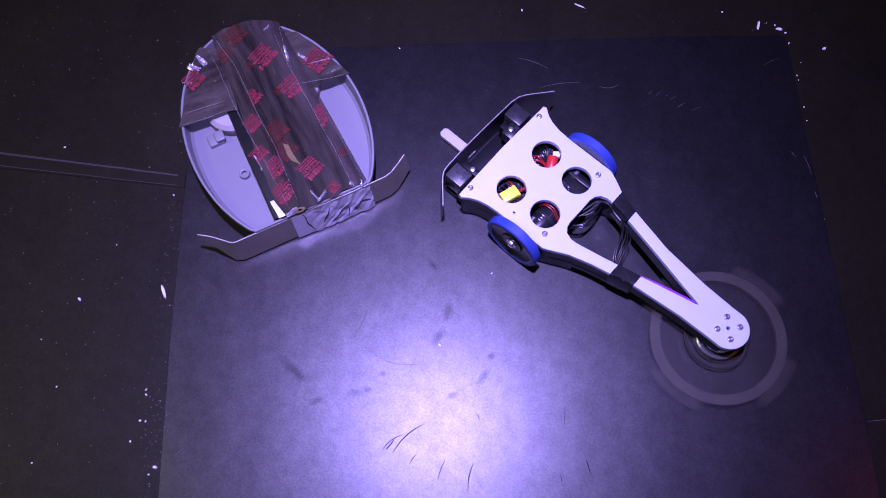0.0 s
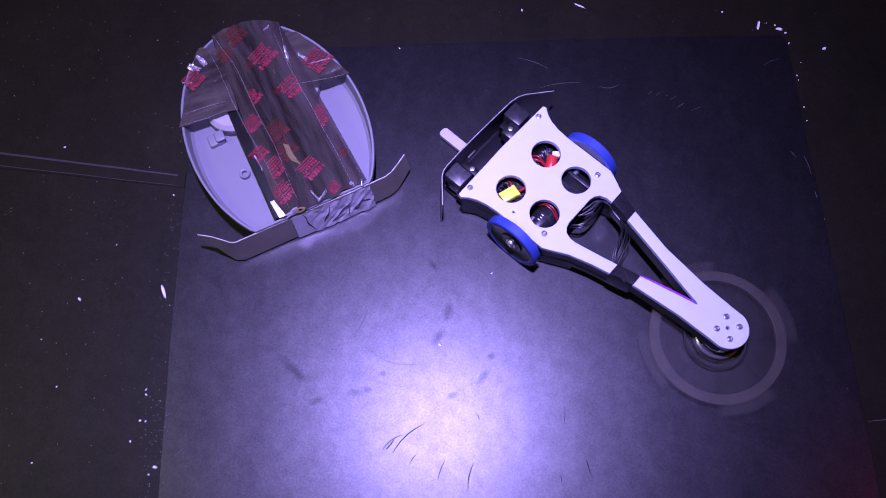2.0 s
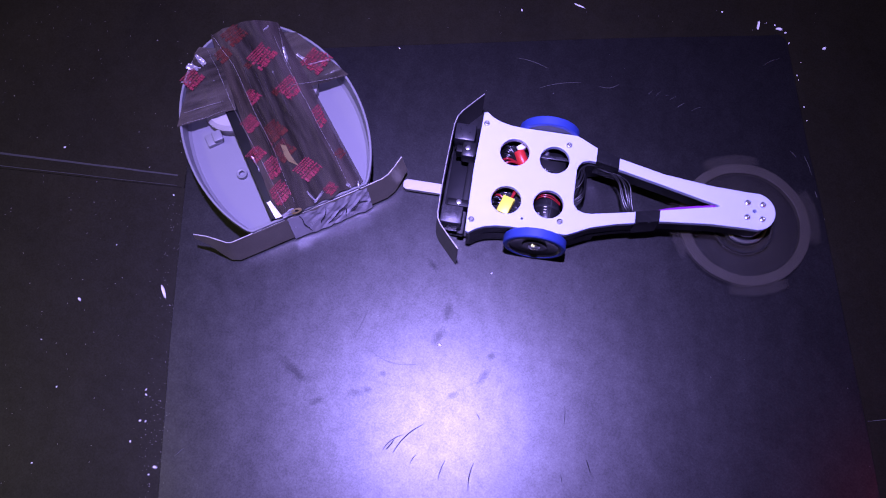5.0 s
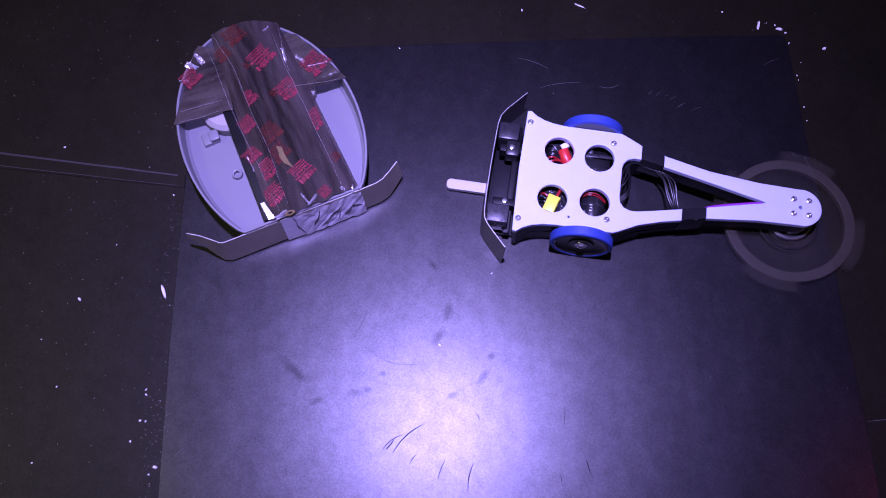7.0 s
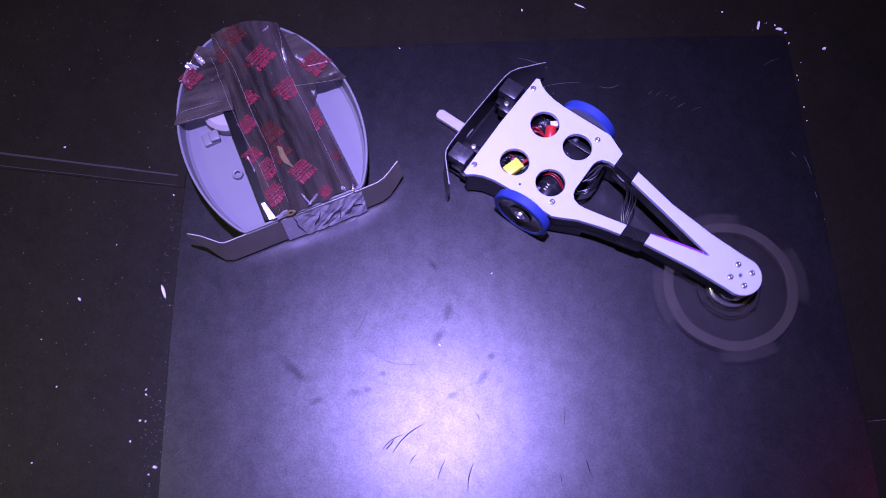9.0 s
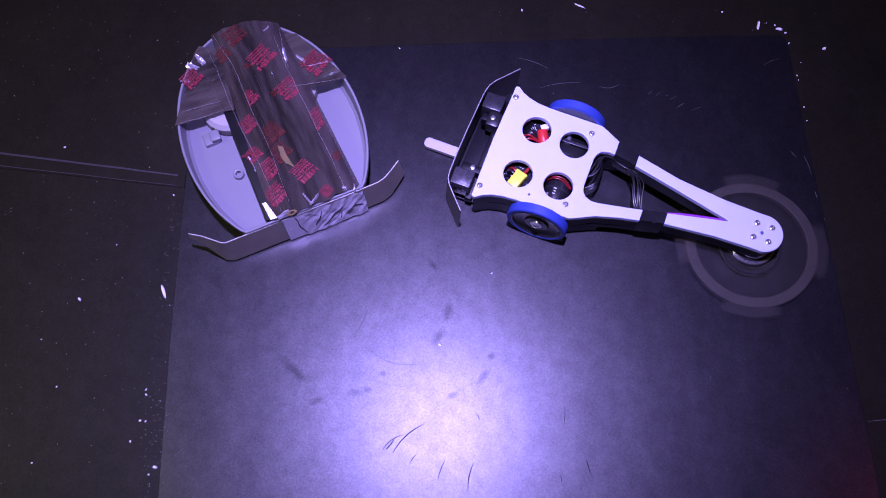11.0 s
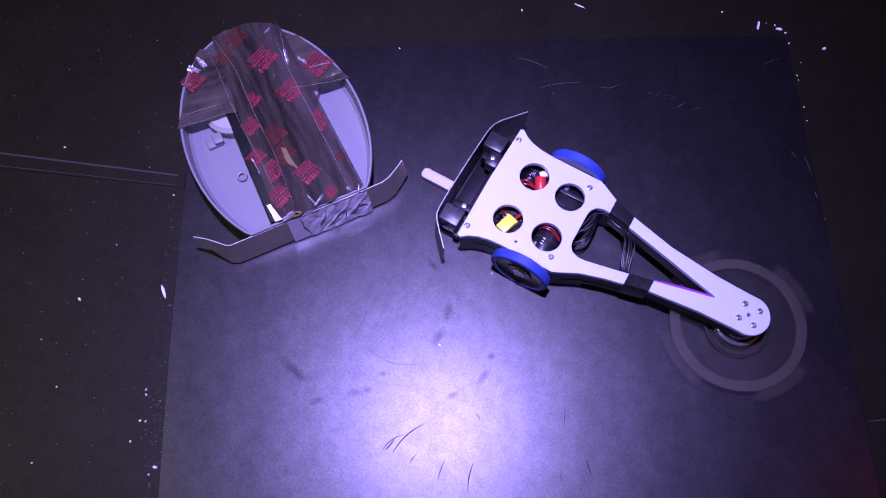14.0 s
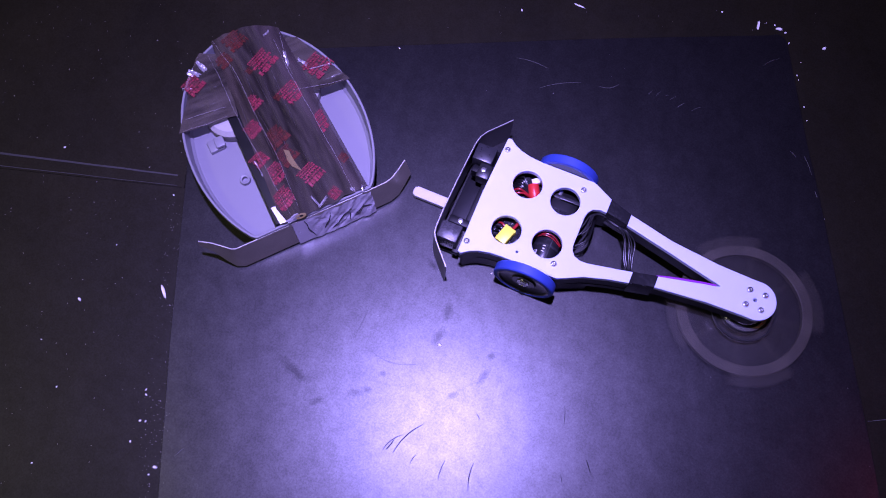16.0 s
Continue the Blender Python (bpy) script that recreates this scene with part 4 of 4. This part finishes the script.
# ---------------------------------------------------------------- litter on the floor
def build_litter():
    rnd = random.Random(3)

    def chip(x, y, length, width, deg, label, on_mat=False):
        bm = bmesh.new()
        z = 0.0 if on_mat else -MAT_Z
        k = 7
        lo, hi = [], []
        for j in range(k):
            a = 2 * math.pi * j / k
            r = rnd.uniform(0.75, 1.15)
            q = Vector((math.cos(a) * length / 2 * r, math.sin(a) * width / 2 * r, 0))
            lo.append(bm.verts.new(q))
            hi.append(bm.verts.new(q * 0.7 + Vector((0, 0, width * rnd.uniform(0.25, 0.5)))))
        bm.faces.new(hi)
        bm.faces.new(lo[::-1])
        for j in range(k):
            bm.faces.new((lo[j], lo[(j + 1) % k], hi[(j + 1) % k], hi[j]))
        ob = part("plastic_chip", bm, CHIP)
        ob.matrix_basis = pose(x, y, z, 0, 0, deg)
        tagged(ob, label, "debris", "plastic chips on the floor")

    chip(-0.2828, 0.2394, 0.0190, 0.0032, -68, "long white plastic shaving on the dark floor")
    chip(0.3605, 0.5440, 0.0120, 0.0034, 74, "thin white plastic shaving beside the mat corner")
    chip(0.3828, 0.5384, 0.0075, 0.0034, -12, "white plastic flake at the mat corner")
    for x, y, s in ((0.3789, 0.5437, 2.6), (0.3895, 0.5335, 3.0), (0.3912, 0.5198, 3.0), (0.3697, 0.5469, 1.8), (0.3940, 0.4783, 2.4), (0.3946, 0.4726, 1.8), (0.3955, 0.4389, 2.4), (0.3960, 0.4223, 2.0), (0.4006, 0.4948, 1.4)):
        chip(x, y, s * 0.001, s * 0.0006, rnd.uniform(0, 180), "small white plastic crumb beside the mat edge")
    chip(0.4295, 0.5123, 0.0050, 0.0034, 25, "white plastic flake on the dark floor")
    chip(0.1596, 0.5730, 0.0160, 0.0020, -28, "thin pale plastic shaving on the dark floor")
    for x, y, s in ((-0.3665, 0.2317, 4.6), (-0.2897, 0.1399, 2.6), (-0.2892, 0.135, 3.2), (-0.2925, 0.1102, 3.4), (-0.287, 0.1096, 2.4), (-0.2995, 0.0907, 2.8), (-0.2735, 0.0665, 5.0), (-0.279, 0.0599, 2.6),
                    (-0.3903, 0.0721, 2.4), (-0.4051, 0.402, 3.0), (-0.2826, 0.3444, 2.4), (-0.3772, 0.1438, 2.2), (0.0937, 0.5682, 3.0), (0.3215, 0.5624, 2.6), (-0.399, 0.191, 1.8), (-0.336, 0.2897, 1.8)):
        chip(x, y, s * 0.001, s * 0.00065, rnd.uniform(0, 180), "small white plastic crumb on the dark floor")
    for x, y, s in ((-0.0046, 0.1795, 4.0), (0.0489, 0.2528, 2.4), (-0.0457, 0.5181, 2.2)):
        chip(x, y, s * 0.001, s * 0.00055, rnd.uniform(0, 180), "small white plastic crumb on the black mat", True)

    def strand(a, b, bow, dark, r=0.00035, z=0.0):
        a, b = Vector((*a, z + r)), Vector((*b, z + r))
        d = b - a
        s = Vector((-d.y, d.x, 0)) * bow
        ob = part("fibre", tube([a, a + d * 0.3 + s * 0.85, a + d * 0.65 + s * 0.9, b], r, 5, taper=True), FIBRE_DARK if dark else FIBRE_PALE)
        tagged(ob, "thin dark curved fibre on the black mat" if dark else "thin pale strand on the floor, for fibres, scratches and a seam", "fibre", "fibres on the mat")

    for a, b, bow, r in (((-0.0216, 0.1025), (-0.0499, 0.0766), -0.08, 0.00045), ((-0.0400, 0.0935), (-0.0600, 0.0790), -0.10, 0.00035), ((-0.0484, 0.0891), (-0.0565, 0.0795), 0.02, 0.0005), ((-0.0281, 0.0748), (-0.0339, 0.0661), -0.05, 0.0003),
                         ((-0.0005, 0.0692), (-0.0076, 0.0514), -0.05, 0.0003), ((0.026, 0.0663), (0.0201, 0.041), -0.06, 0.0004), ((0.1149, 0.1167), (0.1128, 0.1007), 0.02, 0.00025), ((0.1069, 0.0551), (0.1076, 0.0484), 0.0, 0.0003),
                         ((0.132, 0.0676), (0.1349, 0.0557), 0.0, 0.0003), ((-0.0736, 0.2212), (-0.0897, 0.1869), 0.02, 0.00014), ((-0.0728, 0.1753), (-0.0257, 0.1607), -0.12, 0.00012), ((0.030, 0.113), (0.033, 0.107), 0.0, 0.0003)):
        strand(a, b, bow, True, r * 1.2)
    # pale fibres; the short slanted strands stand for a cluster of scratches
    for a, b, bow, r in (((0.0852, 0.5037), (0.119, 0.4895), 0.06, 0.0003), ((0.1084, 0.4654), (0.1553, 0.4711), 0.05, 0.0003), ((-0.2474, 0.0838), (-0.2558, 0.0761), 0.03, 0.0003), ((0.1736, 0.4666), (0.1955, 0.4684), -0.15, 0.0003),
                         ((0.2266, 0.4553), (0.2327, 0.4608), 0.02, 0.00015), ((0.2345, 0.4537), (0.2412, 0.4592), 0.02, 0.00015), ((0.2436, 0.4522), (0.2494, 0.4549), 0.02, 0.00015), ((0.2487, 0.4479), (0.2566, 0.4527), 0.02, 0.00016),
                         ((0.2563, 0.4388), (0.2649, 0.4442), 0.02, 0.00028), ((0.2712, 0.4344), (0.2822, 0.4391), 0.03, 0.0002), ((0.3568, 0.4888), (0.3770, 0.4986), 0.08, 0.00013), ((0.385, 0.379), (0.3895, 0.357), 0.03, 0.00025), ((0.390, 0.338), (0.3912, 0.330), 0.0, 0.0003), ((0.371, 0.385), (0.376, 0.378), 0.05, 0.0002)):
        strand(a, b, bow, False, r)
    # this strand stands for a seam line in the floor beside the mat
    strand((0.4030, 0.1004), (0.44, 0.1035), 0.0, False, 0.0004, -MAT_Z)
    # uncountable dust and grit
    bm = bmesh.new()
    for k in range(390):
        if k >= 270:
            x, y, z = rnd.uniform(-0.288, -0.2695), rnd.uniform(0.03, 0.34), -MAT_Z
        elif k % 3:
            x, y, z = rnd.uniform(-0.50, -0.275), rnd.uniform(0.03, 0.58), -MAT_Z
        elif k % 2:
            x, y, z = rnd.uniform(-0.29, -0.262), rnd.uniform(0.03, 0.13), -MAT_Z
        else:
            x, y, z = rnd.uniform(-0.45, 0.5), rnd.uniform(0.535, 0.60), -MAT_Z
        if -0.272 < x < 0.40 and y < 0.532:
            z = 0.0
        r = rnd.uniform(0.00015, 0.00042) * (2.0 if rnd.random() < 0.06 else 1)
        bmesh.ops.create_cone(bm, cap_ends=True, segments=5, radius1=r, radius2=r * 0.4, depth=r, matrix=pose(x, y, z + r / 2, 0, 0, rnd.uniform(0, 360)))
    grit = part("grit", bm, PALE, rounded=False)
    tagged(grit, "fine pale dust and grit scattered on the floor", "dust", kind="stuff")


SPINNER, WHEELS, BLADE_OB = build_spinner()
TUB_BOT = build_tub()
build_litter()

# ---------------------------------------------------------------- movement
SPINNER_ROWS = [(0, 0.0955, 0.3370, 137.44), (1, 0.0953, 0.3369, 137.49), (2, 0.0950, 0.3373, 137.45), (2.5, 0.0947, 0.3369, 137.79), (3, 0.0931, 0.3363, 141.4), (3.5, 0.0767, 0.3398, 157.66),
                (4, 0.0685, 0.3391, 165.27), (4.2, 0.0681, 0.3396, 164.76), (4.6, 0.0700, 0.3393, 166.0), (6.0, 0.1090, 0.3360, 181.2), (6.3, 0.1116, 0.3357, 181.9), (6.5, 0.1133, 0.3354, 181.49), (7, 0.1245, 0.3395, 170.52), (7.2, 0.1225, 0.3415, 166.8), (7.3, 0.1170, 0.3451, 157.13),
                (7.4, 0.1130, 0.3508, 147.3), (7.5, 0.1103, 0.3556, 138.69), (8, 0.1059, 0.3651, 129.48), (8.5, 0.1016, 0.3677, 136.92), (9, 0.0984, 0.3696, 143.53), (9.1, 0.0984, 0.3686, 146.4), (9.2, 0.0983, 0.3671, 150.89), (9.6, 0.0980, 0.3650, 156.5),
                (11.3, 0.0968, 0.3621, 158.77), (11.5, 0.0968, 0.3619, 159.27), (12, 0.0960, 0.3587, 158.47), (12.5, 0.0973, 0.3453, 142.46), (13, 0.0963, 0.3368, 130.73), (13.3, 0.0920, 0.3345, 124.3), (13.5, 0.0871, 0.3326, 118.30), (13.6, 0.0862, 0.3320, 117.3),
                (13.7, 0.0850, 0.3285, 121.0), (13.8, 0.0836, 0.3241, 130.51), (13.9, 0.0862, 0.3170, 140.8), (14, 0.0878, 0.3111, 149.44), (14.5, 0.0875, 0.3041, 151.64), (15, 0.0862, 0.3026, 152.73), (15.5, 0.0857, 0.3018, 153.86), (16, 0.0837, 0.3022, 155.9)]
TUB_ROWS = [(0, -0.1693, 0.4002, -65.0), (4, -0.1691, 0.4001, -64.9), (4.6, -0.1700, 0.3999, -65.2), (6.3, -0.1751, 0.3985, -67.5), (9, -0.1747, 0.3984, -67.3), (11.5, -0.1736, 0.3986, -66.95), (12, -0.1733, 0.3988, -66.7), (13, -0.1719, 0.3977, -66.2),
            (14, -0.1708, 0.3965, -66.1), (15, -0.1691, 0.3946, -65.5), (15.5, -0.1688, 0.3942, -65.0), (16, -0.1685, 0.3936, -64.7)]


def motions():
    walk(SPINNER, [(t, pose(x, y, 0, 0, 0, a)) for t, x, y, a in SPINNER_ROWS])
    walk(TUB_BOT, [(t, pose(x, y, 0, 0, 0, a)) for t, x, y, a in TUB_ROWS])
    # the wheels roll by the way that each side covers
    for w, side in zip(WHEELS, (1, -1)):
        rows, turn, last = [], 0.0, None
        for t, x, y, a in SPINNER_ROWS:
            c, s = math.cos(radians(a)), math.sin(radians(a))
            here = Vector((x - 0.0222 * c - side * 0.0625 * s, y - 0.0222 * s + side * 0.0625 * c))
            if last is not None:
                turn += math.degrees((here - last).dot(Vector((c, s))) / 0.031)
            last = here
            rows.append((t, pose(-0.0222, 0.0625 if side > 0 else -0.0590, 0.031, 0, turn, 0)))
        walk(w, rows)
    # the blade turns by just under a quarter each 1/30 s
    walk(BLADE_OB, [(k / 30, Matrix.Translation((-0.2305, 0, 0.0115)) @ Matrix.Rotation(radians(89.5 * k), 4, "Z")) for k in range(481)])


motions()
